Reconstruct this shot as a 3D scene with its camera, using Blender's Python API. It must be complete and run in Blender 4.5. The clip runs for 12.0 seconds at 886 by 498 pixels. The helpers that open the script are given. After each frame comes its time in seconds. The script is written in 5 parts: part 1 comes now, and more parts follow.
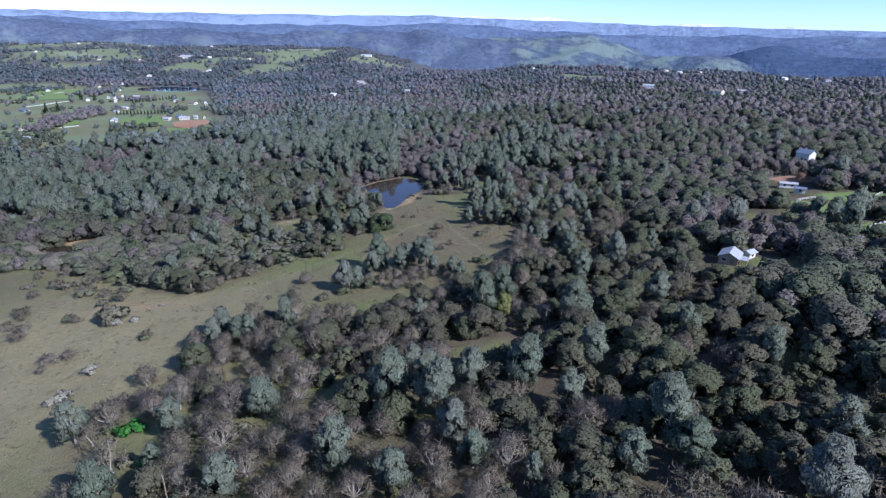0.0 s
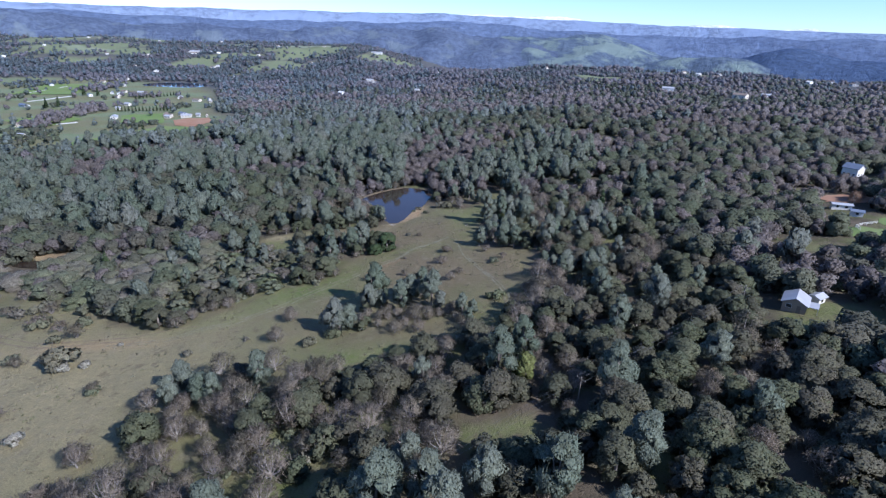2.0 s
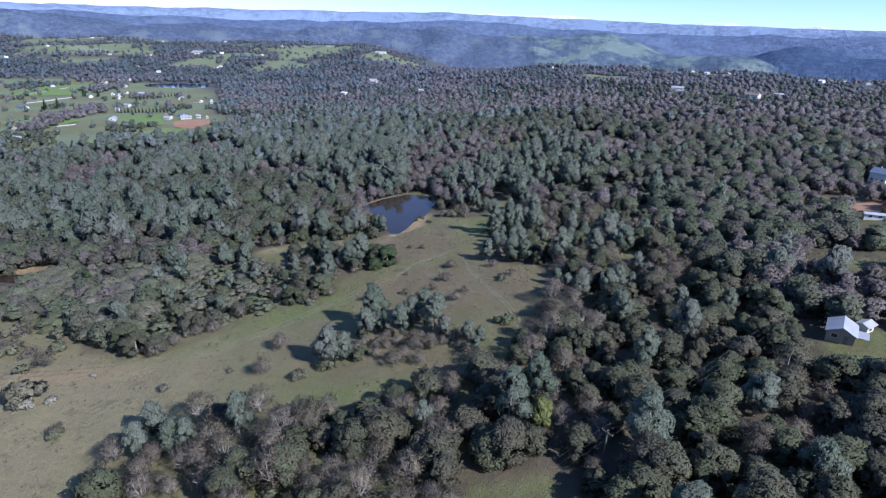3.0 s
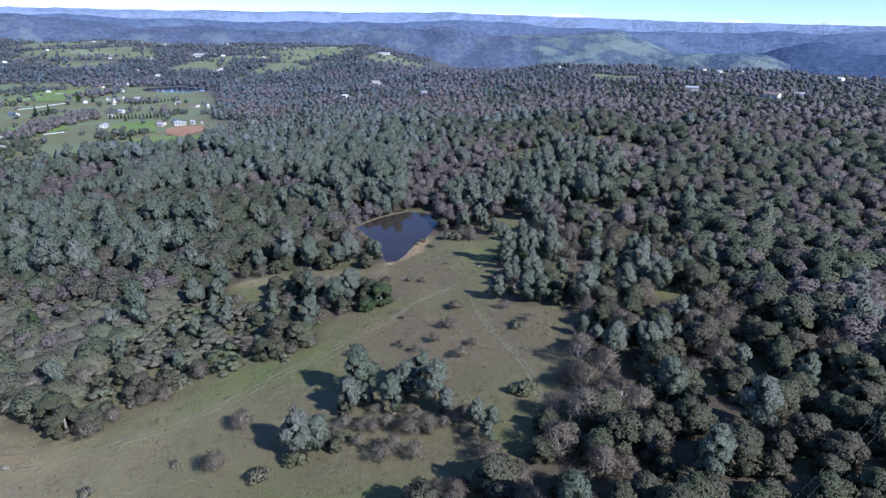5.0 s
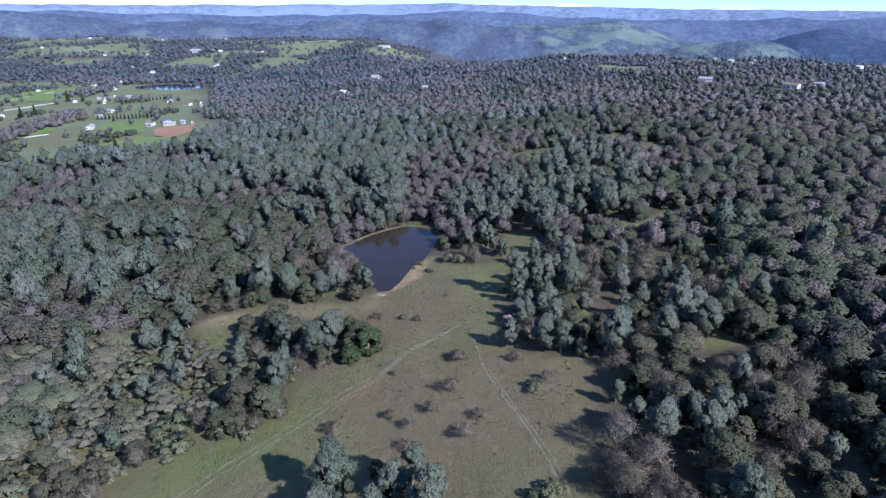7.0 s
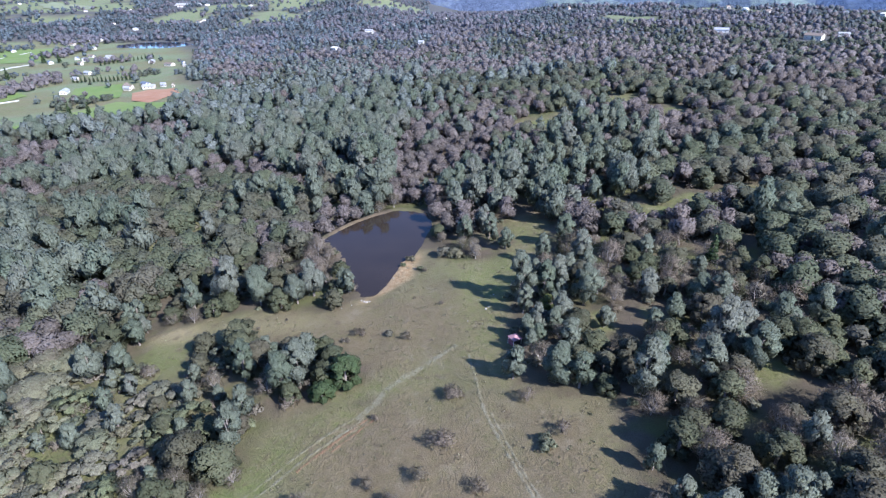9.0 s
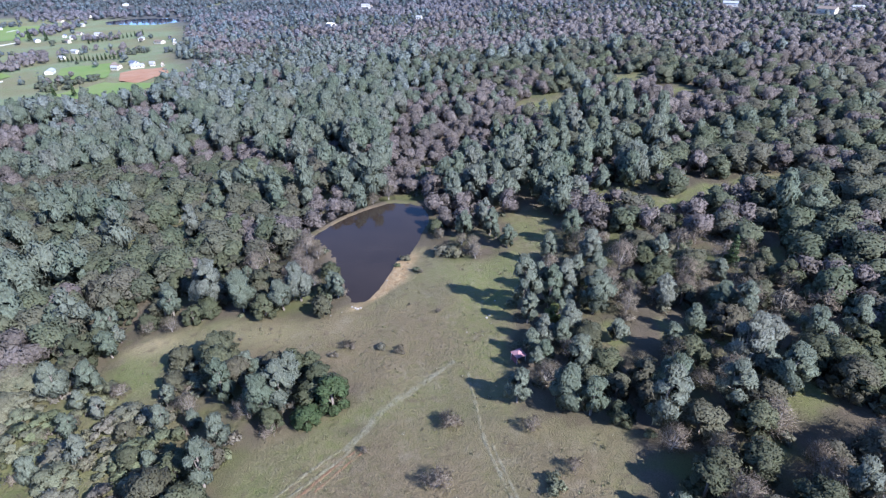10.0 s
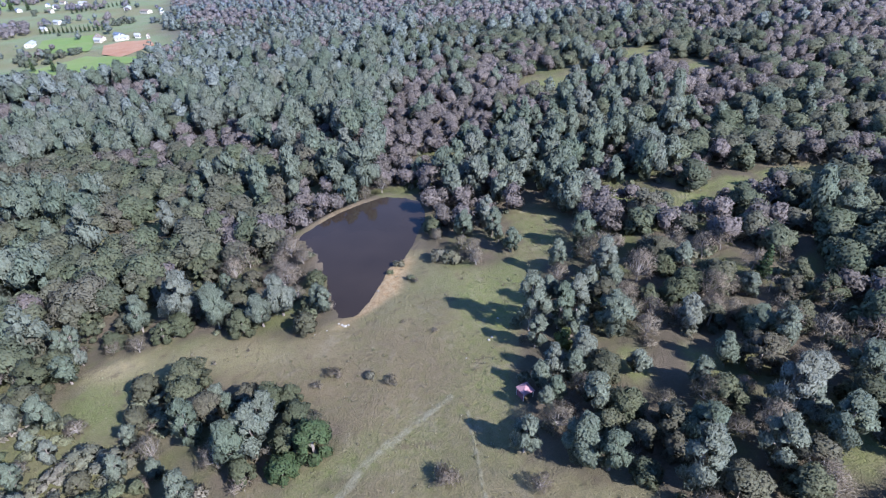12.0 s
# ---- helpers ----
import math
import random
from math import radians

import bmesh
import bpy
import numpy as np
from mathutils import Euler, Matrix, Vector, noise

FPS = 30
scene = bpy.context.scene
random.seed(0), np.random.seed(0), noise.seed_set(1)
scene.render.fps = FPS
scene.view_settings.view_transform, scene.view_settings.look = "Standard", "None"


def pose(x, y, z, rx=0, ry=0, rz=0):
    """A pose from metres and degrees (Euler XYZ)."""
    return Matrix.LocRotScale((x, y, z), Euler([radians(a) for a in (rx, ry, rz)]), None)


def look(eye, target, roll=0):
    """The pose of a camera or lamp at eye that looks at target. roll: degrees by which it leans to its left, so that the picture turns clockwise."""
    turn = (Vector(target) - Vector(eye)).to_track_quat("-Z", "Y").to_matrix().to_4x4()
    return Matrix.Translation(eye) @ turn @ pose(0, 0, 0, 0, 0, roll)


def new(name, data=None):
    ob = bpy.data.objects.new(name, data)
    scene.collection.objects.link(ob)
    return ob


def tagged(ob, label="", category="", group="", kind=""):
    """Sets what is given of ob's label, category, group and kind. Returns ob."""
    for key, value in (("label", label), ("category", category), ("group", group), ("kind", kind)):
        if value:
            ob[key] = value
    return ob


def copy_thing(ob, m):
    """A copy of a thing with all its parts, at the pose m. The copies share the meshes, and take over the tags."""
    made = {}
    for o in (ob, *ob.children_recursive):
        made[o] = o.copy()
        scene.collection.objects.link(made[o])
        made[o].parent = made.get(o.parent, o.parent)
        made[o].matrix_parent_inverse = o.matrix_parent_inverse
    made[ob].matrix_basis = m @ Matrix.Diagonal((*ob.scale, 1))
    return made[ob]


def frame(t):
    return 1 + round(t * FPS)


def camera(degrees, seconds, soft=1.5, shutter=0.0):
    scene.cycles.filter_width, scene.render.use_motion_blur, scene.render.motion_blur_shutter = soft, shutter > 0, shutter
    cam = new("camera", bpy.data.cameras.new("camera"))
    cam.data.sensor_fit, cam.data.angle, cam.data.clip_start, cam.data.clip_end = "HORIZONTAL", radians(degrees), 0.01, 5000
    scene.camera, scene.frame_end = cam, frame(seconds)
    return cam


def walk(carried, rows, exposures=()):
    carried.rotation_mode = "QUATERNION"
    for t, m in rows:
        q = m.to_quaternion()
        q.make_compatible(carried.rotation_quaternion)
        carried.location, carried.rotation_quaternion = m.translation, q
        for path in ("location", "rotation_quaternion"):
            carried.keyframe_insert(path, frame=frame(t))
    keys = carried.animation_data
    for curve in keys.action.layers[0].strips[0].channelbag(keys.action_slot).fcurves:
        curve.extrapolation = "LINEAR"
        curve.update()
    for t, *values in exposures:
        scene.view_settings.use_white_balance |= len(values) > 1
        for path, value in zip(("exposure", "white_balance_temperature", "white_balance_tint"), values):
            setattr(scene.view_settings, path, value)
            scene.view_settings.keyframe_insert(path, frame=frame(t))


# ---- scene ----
cam = camera(79.0, 12.0, 1.3)
METRES, EYE, TILT, LEAN, TURN = 180.0, 73.4, -2.0, -6.1, 0.0
ROWS = [
    (0.0, 0.0, 0.0, 0.0, -1.68, -19.52, 4.76),
    (0.5, 0.0021, 0.0416, 0.0013, -1.4, -19.58, 4.4),
    (1.0, 0.0033, 0.0845, 0.0023, -1.07, -19.6, 4.14),
    (1.5, 0.0037, 0.1283, 0.0036, -0.81, -19.6, 4.06),
    (2.0, 0.0039, 0.1728, 0.0048, -0.54, -19.6, 4.1),
    (2.5, 0.0042, 0.2181, 0.0061, -0.31, -19.61, 4.16),
    (3.0, 0.0053, 0.2639, 0.0077, -0.1, -19.64, 4.28),
    (5.0, 0.0119, 0.4497, 0.0138, 0.35, -19.6, 4.83),
    (5.5, 0.0139, 0.4966, 0.0156, 0.42, -19.59, 5.0),
    (6.0, 0.0157, 0.5431, 0.0175, 0.46, -19.59, 5.15),
    (6.5, 0.0174, 0.5889, 0.0194, 0.5, -19.65, 5.35),
    (7.0, 0.02, 0.6341, 0.021, 0.54, -20.36, 5.56),
    (9.0, 0.0325, 0.8092, 0.0275, 0.39, -24.88, 6.25),
    (9.5, 0.0354, 0.8531, 0.0291, 0.35, -26.13, 6.39),
    (10.0, 0.0377, 0.8909, 0.0307, 0.31, -27.27, 6.49),
    (10.5, 0.0393, 0.9182, 0.0322, 0.29, -28.22, 6.54),
    (11.0, 0.0408, 0.9456, 0.0335, 0.29, -29.16, 6.6),
    (11.5, 0.042, 0.9719, 0.0349, 0.29, -30.07, 6.63),
    (12.0, 0.0433, 0.9981, 0.0371, 0.27, -30.39, 6.69),
]
walk(cam, [(t, pose(0, 0, EYE, TILT, LEAN, TURN) @ pose(METRES * x, METRES * y, METRES * z, 90 + pitch, roll, yaw)) for t, x, y, z, yaw, pitch, roll in ROWS],
     exposures=[(0.0, 0.88, 5570, 16), (6.5, 0.88, 5570, 16), (7.2, 0.94, 5570, 16), (8.8, 1.44, 5730, 16), (9.6, 1.54, 5730, 16), (12.0, 1.56, 5710, 16)])

# ---- world and sun ----
SUN_AZ = radians(127.0)      # compass bearing of the sun, clockwise from +y
SUN_EL = radians(38.0)
world = bpy.data.worlds.new("sky")
scene.world = world
world.use_nodes = True
wn = world.node_tree.nodes
sky = wn.new("ShaderNodeTexSky")
sky.sky_type = "NISHITA"
sky.sun_disc = False
sky.sun_elevation = SUN_EL
sky.sun_rotation = SUN_AZ
sky.air_density, sky.dust_density, sky.ozone_density = 1.0, 0.0, 3.0
sky.altitude = 600
cool = wn.new("ShaderNodeMix")
cool.data_type, cool.blend_type = "RGBA", "MULTIPLY"
cool.inputs[0].default_value, cool.inputs[7].default_value = 1.0, (0.80, 0.93, 1.15, 1)
world.node_tree.links.new(sky.outputs[0], cool.inputs[6])
world.node_tree.links.new(cool.outputs[2], wn["Background"].inputs[0])
wn["Background"].inputs[1].default_value = 0.091
sun_dir = Vector((math.sin(SUN_AZ) * math.cos(SUN_EL), math.cos(SUN_AZ) * math.cos(SUN_EL), math.sin(SUN_EL)))
sun = new("sun", bpy.data.lights.new("sun", "SUN"))
sun.data.energy, sun.data.angle, sun.data.color = 4.25, radians(0.5), (1.0, 0.95, 0.88)
sun.matrix_world = look(sun_dir * 500, (0, 0, 0))

# ---- materials ----
def material(name):
    m = bpy.data.materials.new(name)
    m.use_nodes = True
    return m, m.node_tree.nodes, m.node_tree.links, m.node_tree.nodes["Principled BSDF"]


def noise_fac(m, scale, detail=3.0, rough=0.55, low=0.35, high=0.65):
    """A noise in world metres, stretched to 0..1."""
    n, l = m.node_tree.nodes, m.node_tree.links
    geo = n.new("ShaderNodeNewGeometry")
    tex = n.new("ShaderNodeTexNoise")
    tex.inputs["Scale"].default_value = scale
    tex.inputs["Detail"].default_value = detail
    tex.inputs["Roughness"].default_value = rough
    l.new(geo.outputs["Position"], tex.inputs["Vector"])
    mr = n.new("ShaderNodeMapRange")
    mr.inputs[1].default_value, mr.inputs[2].default_value = low, high
    l.new(tex.outputs["Fac"], mr.inputs[0])
    return mr.outputs[0]


def mixed(m, fac, a, b, mode="MIX"):
    """Mix two colours, each a socket or a tuple."""
    n, l = m.node_tree.nodes, m.node_tree.links
    mx = n.new("ShaderNodeMix")
    mx.data_type, mx.blend_type = "RGBA", mode
    for k, v in ((0, fac), (6, a), (7, b)):
        if isinstance(v, bpy.types.NodeSocket):
            l.new(v, mx.inputs[k])
        elif k == 0:
            mx.inputs[0].default_value = v
        else:
            mx.inputs[k].default_value = (*v, 1)
    return mx.outputs[2]


def bumped(m, fac, strength, distance):
    n, l = m.node_tree.nodes, m.node_tree.links
    bp = n.new("ShaderNodeBump")
    bp.inputs["Strength"].default_value, bp.inputs["Distance"].default_value = strength, distance
    l.new(fac, bp.inputs["Height"])
    l.new(bp.outputs[0], n["Principled BSDF"].inputs["Normal"])


def attribute(m, name):
    at = m.node_tree.nodes.new("ShaderNodeAttribute")
    at.attribute_name = name
    return at.outputs["Fac"]


def maths(m, op, a, b=0.0, c=0.0):
    n, l = m.node_tree.nodes, m.node_tree.links
    mt = n.new("ShaderNodeMath")
    mt.operation = op
    for k, v in enumerate((a, b, c)):
        if isinstance(v, bpy.types.NodeSocket):
            l.new(v, mt.inputs[k])
        else:
            mt.inputs[k].default_value = v
    return mt.outputs[0]


def surface(name, a, b, scale=0.5, rough=0.8, fine=6.0, bump=0.3, metal=0.0):
    """A plain weathered surface: two tones at a coarse scale and grain at a fine one."""
    m, n, l, p = material(name)
    coarse, grain = noise_fac(m, scale, 4.0), noise_fac(m, fine, 4.0, 0.7, 0.3, 0.7)
    col = mixed(m, coarse, a, b)
    dark = tuple(v * 0.72 for v in a)
    l.new(mixed(m, maths(m, "MULTIPLY", grain, 0.35), col, dark), p.inputs["Base Color"])
    p.inputs["Roughness"].default_value = rough
    p.inputs["Metallic"].default_value = metal
    bumped(m, grain, bump, 0.05)
    return m


def foliage(name, tones, rough=0.75, sheen=0.3, vary=0.7, grain=4.4, upright=1.0):
    """Leaves whose tone differs from tree to tree, from clump to clump and from leaf to leaf. grain: leaves to the metre."""
    m, n, l, p = material(name)
    info, geo = n.new("ShaderNodeObjectInfo"), n.new("ShaderNodeNewGeometry")
    tree = maths(m, "FRACT", maths(m, "ADD", info.outputs["Random"], attribute(m, "tint")))
    ramp = n.new("ShaderNodeValToRGB")
    ramp.color_ramp.elements[0].color = (*tones[0], 1)
    ramp.color_ramp.elements[1].color = (*tones[-1], 1)
    for k, tone in enumerate(tones[1:-1], 1):
        ramp.color_ramp.elements.new(k / (len(tones) - 1)).color = (*tone, 1)
    l.new(tree, ramp.inputs[0])
    cells = n.new("ShaderNodeTexVoronoi")
    cells.inputs["Scale"].default_value = grain
    stretch = n.new("ShaderNodeVectorMath")
    stretch.operation, stretch.inputs[1].default_value = "MULTIPLY", (1.0, 1.0, 1.0 / upright)
    l.new(geo.outputs["Position"], stretch.inputs[0])
    l.new(stretch.outputs[0], cells.inputs["Vector"])
    each = n.new("ShaderNodeSeparateColor")
    l.new(cells.outputs["Color"], each.inputs[0])
    clump = geo.outputs["Random Per Island"]
    value = n.new("ShaderNodeHueSaturation")
    l.new(ramp.outputs[0], value.inputs["Color"])
    l.new(maths(m, "ADD", maths(m, "MULTIPLY_ADD", clump, vary * 0.6, 0.71 - vary * 0.3), maths(m, "MULTIPLY", each.outputs[1], 0.72)), value.inputs["Value"])
    l.new(maths(m, "MULTIPLY_ADD", clump, 0.03, 0.485), value.inputs["Hue"])
    l.new(value.outputs[0], p.inputs["Base Color"])
    p.inputs["Roughness"].default_value = rough
    p.inputs["Specular IOR Level"].default_value = 0.25
    # every leaf faces its own way
    turn = n.new("ShaderNodeVectorMath")
    turn.operation, turn.inputs[1].default_value, turn.inputs[2].default_value = "MULTIPLY_ADD", (1.1, 1.1, 1.1), (-0.55, -0.55, -0.45)
    l.new(cells.outputs["Color"], turn.inputs[0])
    faced_ = n.new("ShaderNodeVectorMath")
    l.new(geo.outputs["Normal"], faced_.inputs[0])
    l.new(turn.outputs[0], faced_.inputs[1])
    unit = n.new("ShaderNodeVectorMath")
    unit.operation = "NORMALIZE"
    l.new(faced_.outputs[0], unit.inputs[0])
    l.new(unit.outputs[0], p.inputs["Normal"])
    tr = n.new("ShaderNodeBsdfTranslucent")
    l.new(value.outputs[0], tr.inputs[0])
    mix = n.new("ShaderNodeMixShader")
    mix.inputs[0].default_value = sheen
    l.new(p.outputs[0], mix.inputs[1])
    l.new(tr.outputs[0], mix.inputs[2])
    gap = n.new("ShaderNodeMixShader")
    l.new(maths(m, "LESS_THAN", each.outputs[0], attribute(m, "lace")), gap.inputs[0])
    l.new(mix.outputs[0], gap.inputs[1])
    l.new(n.new("ShaderNodeBsdfTransparent").outputs[0], gap.inputs[2])
    l.new(gap.outputs[0], n["Material Output"].inputs[0])
    return m


PINE_TONES = [(0.116, 0.141, 0.104), (0.146, 0.165, 0.129), (0.101, 0.128, 0.091), (0.156, 0.168, 0.141)]
OAK_TONES = [(0.070, 0.080, 0.045), (0.088, 0.096, 0.056), (0.090, 0.083, 0.059), (0.064, 0.073, 0.042), (0.085, 0.079, 0.056)]
TWIG_TONES = [(0.174, 0.147, 0.117), (0.218, 0.186, 0.150), (0.147, 0.131, 0.095), (0.250, 0.218, 0.174)]
PINE = foliage("grey_pine_needles", PINE_TONES, 0.8, 0.35, 0.5, 6.2, 3.0)
OAK = foliage("live_oak_leaves", OAK_TONES, vary=0.5)
TWIG = foliage("bare_oak_twigs", TWIG_TONES, 0.95, 0.35, 0.6, 5.0)
CHAP = foliage("chaparral_leaves", [(0.124, 0.142, 0.078), (0.160, 0.150, 0.104), (0.134, 0.150, 0.094), (0.170, 0.154, 0.124)], 0.85)
FIR = foliage("dark_fir_needles", [(0.055, 0.085, 0.035), (0.045, 0.068, 0.032)], 0.8)
BRIGHT = foliage("fresh_green_leaves", [(0.050, 0.190, 0.035), (0.045, 0.150, 0.035)], 0.6)
LIME = foliage("yellow_green_leaves", [(0.16, 0.18, 0.055), (0.13, 0.145, 0.05)], 0.7)
GREEN_OAK = foliage("green_oak_leaves", [(0.046, 0.072, 0.030), (0.056, 0.082, 0.036)], vary=0.5)
RUST = foliage("rusty_dry_leaves", [(0.22, 0.145, 0.100), (0.18, 0.125, 0.095)], 0.85)
BLOOM = foliage("white_blossom", [(0.34, 0.32, 0.27), (0.27, 0.26, 0.21)], 0.9)
BARK = surface("grey_bark", (0.20, 0.17, 0.15), (0.30, 0.27, 0.24), 0.8, 0.95, 5.0, 0.6)
PALE_BARK = surface("pale_oak_bark", (0.36, 0.33, 0.30), (0.26, 0.23, 0.21), 0.8, 0.95, 5.0, 0.6)
WHITE = surface("white_painted_boards", (0.66, 0.65, 0.62), (0.56, 0.55, 0.52), 0.3, 0.7)
CREAM = surface("cream_stucco", (0.60, 0.56, 0.48), (0.52, 0.48, 0.42), 0.3, 0.85)
TAN = surface("tan_plank_wall", (0.36, 0.29, 0.21), (0.30, 0.24, 0.18), 0.4, 0.85)
METAL_ROOF = surface("pale_sheet_metal_roof", (0.42, 0.43, 0.45), (0.34, 0.35, 0.37), 0.25, 0.5, 3.0, 0.15, 0.2)
SLATE_ROOF = surface("blue_grey_roof", (0.13, 0.16, 0.22), (0.10, 0.13, 0.18), 0.3, 0.7)
BROWN_ROOF = surface("brown_shingle_roof", (0.20, 0.16, 0.13), (0.15, 0.12, 0.10), 0.4, 0.9)
GLASS = surface("dark_window_glass", (0.03, 0.035, 0.04), (0.04, 0.045, 0.05), 0.5, 0.12, 3.0, 0.0)
FENCE = surface("white_rail_paint", (0.58, 0.57, 0.53), (0.48, 0.47, 0.43), 0.5, 0.7)
WOOD = surface("weathered_wood", (0.22, 0.18, 0.14), (0.16, 0.13, 0.10), 0.6, 0.9)
DIRT_RED = surface("red_clay", (0.25, 0.120, 0.062), (0.30, 0.180, 0.110), 0.06, 0.95, 1.2, 0.5)
LAWN = surface("green_pasture", (0.108, 0.172, 0.034), (0.140, 0.180, 0.052), 0.03, 0.9, 0.5, 0.4)
PASTURE = surface("pale_pasture", (0.150, 0.180, 0.105), (0.190, 0.200, 0.135), 0.015, 0.9, 0.4, 0.4)
STONE = surface("pale_grey_stone", (0.36, 0.34, 0.30), (0.26, 0.24, 0.21), 0.8, 0.9, 4.0, 0.5)


def ground_material(name, worn=None):
    m, n, l, p = material(name)
    open_ = attribute(m, "meadow")
    big = noise_fac(m, 0.022, 3.0, 0.5, 0.38, 0.62)
    mid = noise_fac(m, 0.09, 4.0, 0.6, 0.38, 0.66)
    small = noise_fac(m, 0.55, 5.0, 0.65, 0.35, 0.68)
    fine = noise_fac(m, 3.2, 4.0, 0.7, 0.3, 0.7)
    grass = mixed(m, big, (0.138, 0.153, 0.054), (0.188, 0.175, 0.086))
    grass = mixed(m, maths(m, "MULTIPLY", mid, 0.75), grass, (0.160, 0.128, 0.075))
    grass = mixed(m, attribute(m, "lush"), grass, mixed(m, mid, (0.130, 0.173, 0.044), (0.172, 0.179, 0.069)))
    grass = mixed(m, maths(m, "MULTIPLY", attribute(m, "brown"), maths(m, "MULTIPLY_ADD", small, 0.5, 0.42)), grass, (0.175, 0.124, 0.078))
    grass = mixed(m, attribute(m, "dry"), grass, mixed(m, small, (0.340, 0.286, 0.157), (0.270, 0.234, 0.121)))
    grass = mixed(m, maths(m, "MULTIPLY", small, 0.40), grass, (0.245, 0.212, 0.137))
    grass = mixed(m, maths(m, "MULTIPLY", noise_fac(m, 0.3, 4.0, 0.7, 0.56, 0.66), 0.6), grass, (0.120, 0.090, 0.060))
    grass = mixed(m, maths(m, "MULTIPLY", noise_fac(m, 0.16, 5.0, 0.75, 0.55, 0.70), 0.45), grass, (0.300, 0.255, 0.186))
    grass = mixed(m, attribute(m, "field"), grass, mixed(m, mid, (0.158, 0.222, 0.112), (0.205, 0.226, 0.146)))
    floor = mixed(m, mid, (0.088, 0.074, 0.052), (0.145, 0.114, 0.084))
    floor = mixed(m, maths(m, "MULTIPLY", noise_fac(m, 0.05, 3.0, 0.6, 0.5, 0.62), 0.7), floor, (0.115, 0.135, 0.042))
    # far floor: dark woodland tone with distance haze put into its blue-grey
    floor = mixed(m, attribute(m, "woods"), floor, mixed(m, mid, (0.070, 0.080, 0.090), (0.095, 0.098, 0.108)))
    col = mixed(m, open_, floor, grass)
    col = mixed(m, attribute(m, "clay"), col, mixed(m, small, (0.33, 0.215, 0.110), (0.50, 0.38, 0.225)))
    if worn:
        patchy = maths(m, "MULTIPLY", attribute(m, "edge"), noise_fac(m, 0.45, 4.0, 0.7, 0.36, 0.58))
        col = mixed(m, maths(m, "MULTIPLY", patchy, 0.85), col, worn)
    col = mixed(m, maths(m, "MULTIPLY", fine, 0.55), col, (0.062, 0.056, 0.032))
    l.new(col, p.inputs["Base Color"])
    p.inputs["Roughness"].default_value = 0.95
    p.inputs["Specular IOR Level"].default_value = 0.15
    bumped(m, maths(m, "ADD", small, fine), 0.7, 0.25)
    return m


def water_material(name, tone):
    m, n, l, p = material(name)
    murk = noise_fac(m, 0.06, 2.0)
    l.new(mixed(m, murk, tone, tuple(v * 1.25 for v in tone)), p.inputs["Base Color"])
    p.inputs["Roughness"].default_value = 0.06
    p.inputs["IOR"].default_value = 1.33
    bumped(m, noise_fac(m, 1.4, 3.0), 0.04, 0.05)
    return m


def far_land(name, woods, grass, scale, share):
    """Distant hillsides: wooded and grassy patches, with the haze already in the colours given."""
    m, n, l, p = material(name)
    patch = noise_fac(m, scale, 6.0, 0.62, share, share + 0.08)
    clumps = noise_fac(m, scale * 7, 6.0, 0.75, 0.40, 0.60)
    dark = tuple(v * 0.66 for v in woods)
    l.new(mixed(m, patch, mixed(m, clumps, woods, dark), grass), p.inputs["Base Color"])
    p.inputs["Roughness"].default_value = 1.0
    p.inputs["Specular IOR Level"].default_value = 0.0
    bumped(m, clumps, 0.6, 12.0)
    return m


GROUND = ground_material("meadow_and_forest_floor")
TRACK = ground_material("trodden_pale_grass", (0.262, 0.246, 0.170))
RUT = ground_material("worn_brown_rut", (0.215, 0.165, 0.120))
CLAY_RUT = ground_material("worn_red_rut", (0.32, 0.17, 0.10))
POND = water_material("brown_pond_water", (0.024, 0.018, 0.014))
LAKE = water_material("dark_lake_water", (0.012, 0.018, 0.035))
# aerial haze is mixed into the base colours of these hills and ranges
HILL_NEAR = far_land("hazy_wooded_hill", (0.116, 0.150, 0.224), (0.138, 0.172, 0.212), 0.006, 0.53)
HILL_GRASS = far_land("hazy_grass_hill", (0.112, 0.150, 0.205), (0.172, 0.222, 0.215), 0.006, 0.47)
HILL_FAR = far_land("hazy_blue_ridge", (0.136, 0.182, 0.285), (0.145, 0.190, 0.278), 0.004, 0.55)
HILL_DARK = far_land("hazy_dark_cone_hill", (0.080, 0.118, 0.200), (0.085, 0.118, 0.175), 0.006, 0.6)
RANGE = far_land("hazy_blue_range", (0.235, 0.302, 0.430), (0.225, 0.290, 0.415), 0.003, 0.5)
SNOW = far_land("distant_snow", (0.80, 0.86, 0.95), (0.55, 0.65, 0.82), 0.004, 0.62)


# ---- mesh helpers ----
def mesh_from(name, verts, faces, mats, index=None, smooth=False):
    me = bpy.data.meshes.new(name)
    me.from_pydata([tuple(v) for v in verts], [], [tuple(f) for f in faces])
    for mt in mats if isinstance(mats, (list, tuple)) else [mats]:
        me.materials.append(mt)
    if index is not None:
        me.polygons.foreach_set("material_index", index)
    if smooth:
        me.polygons.foreach_set("use_smooth", [True] * len(me.polygons))
    me.update()
    return me


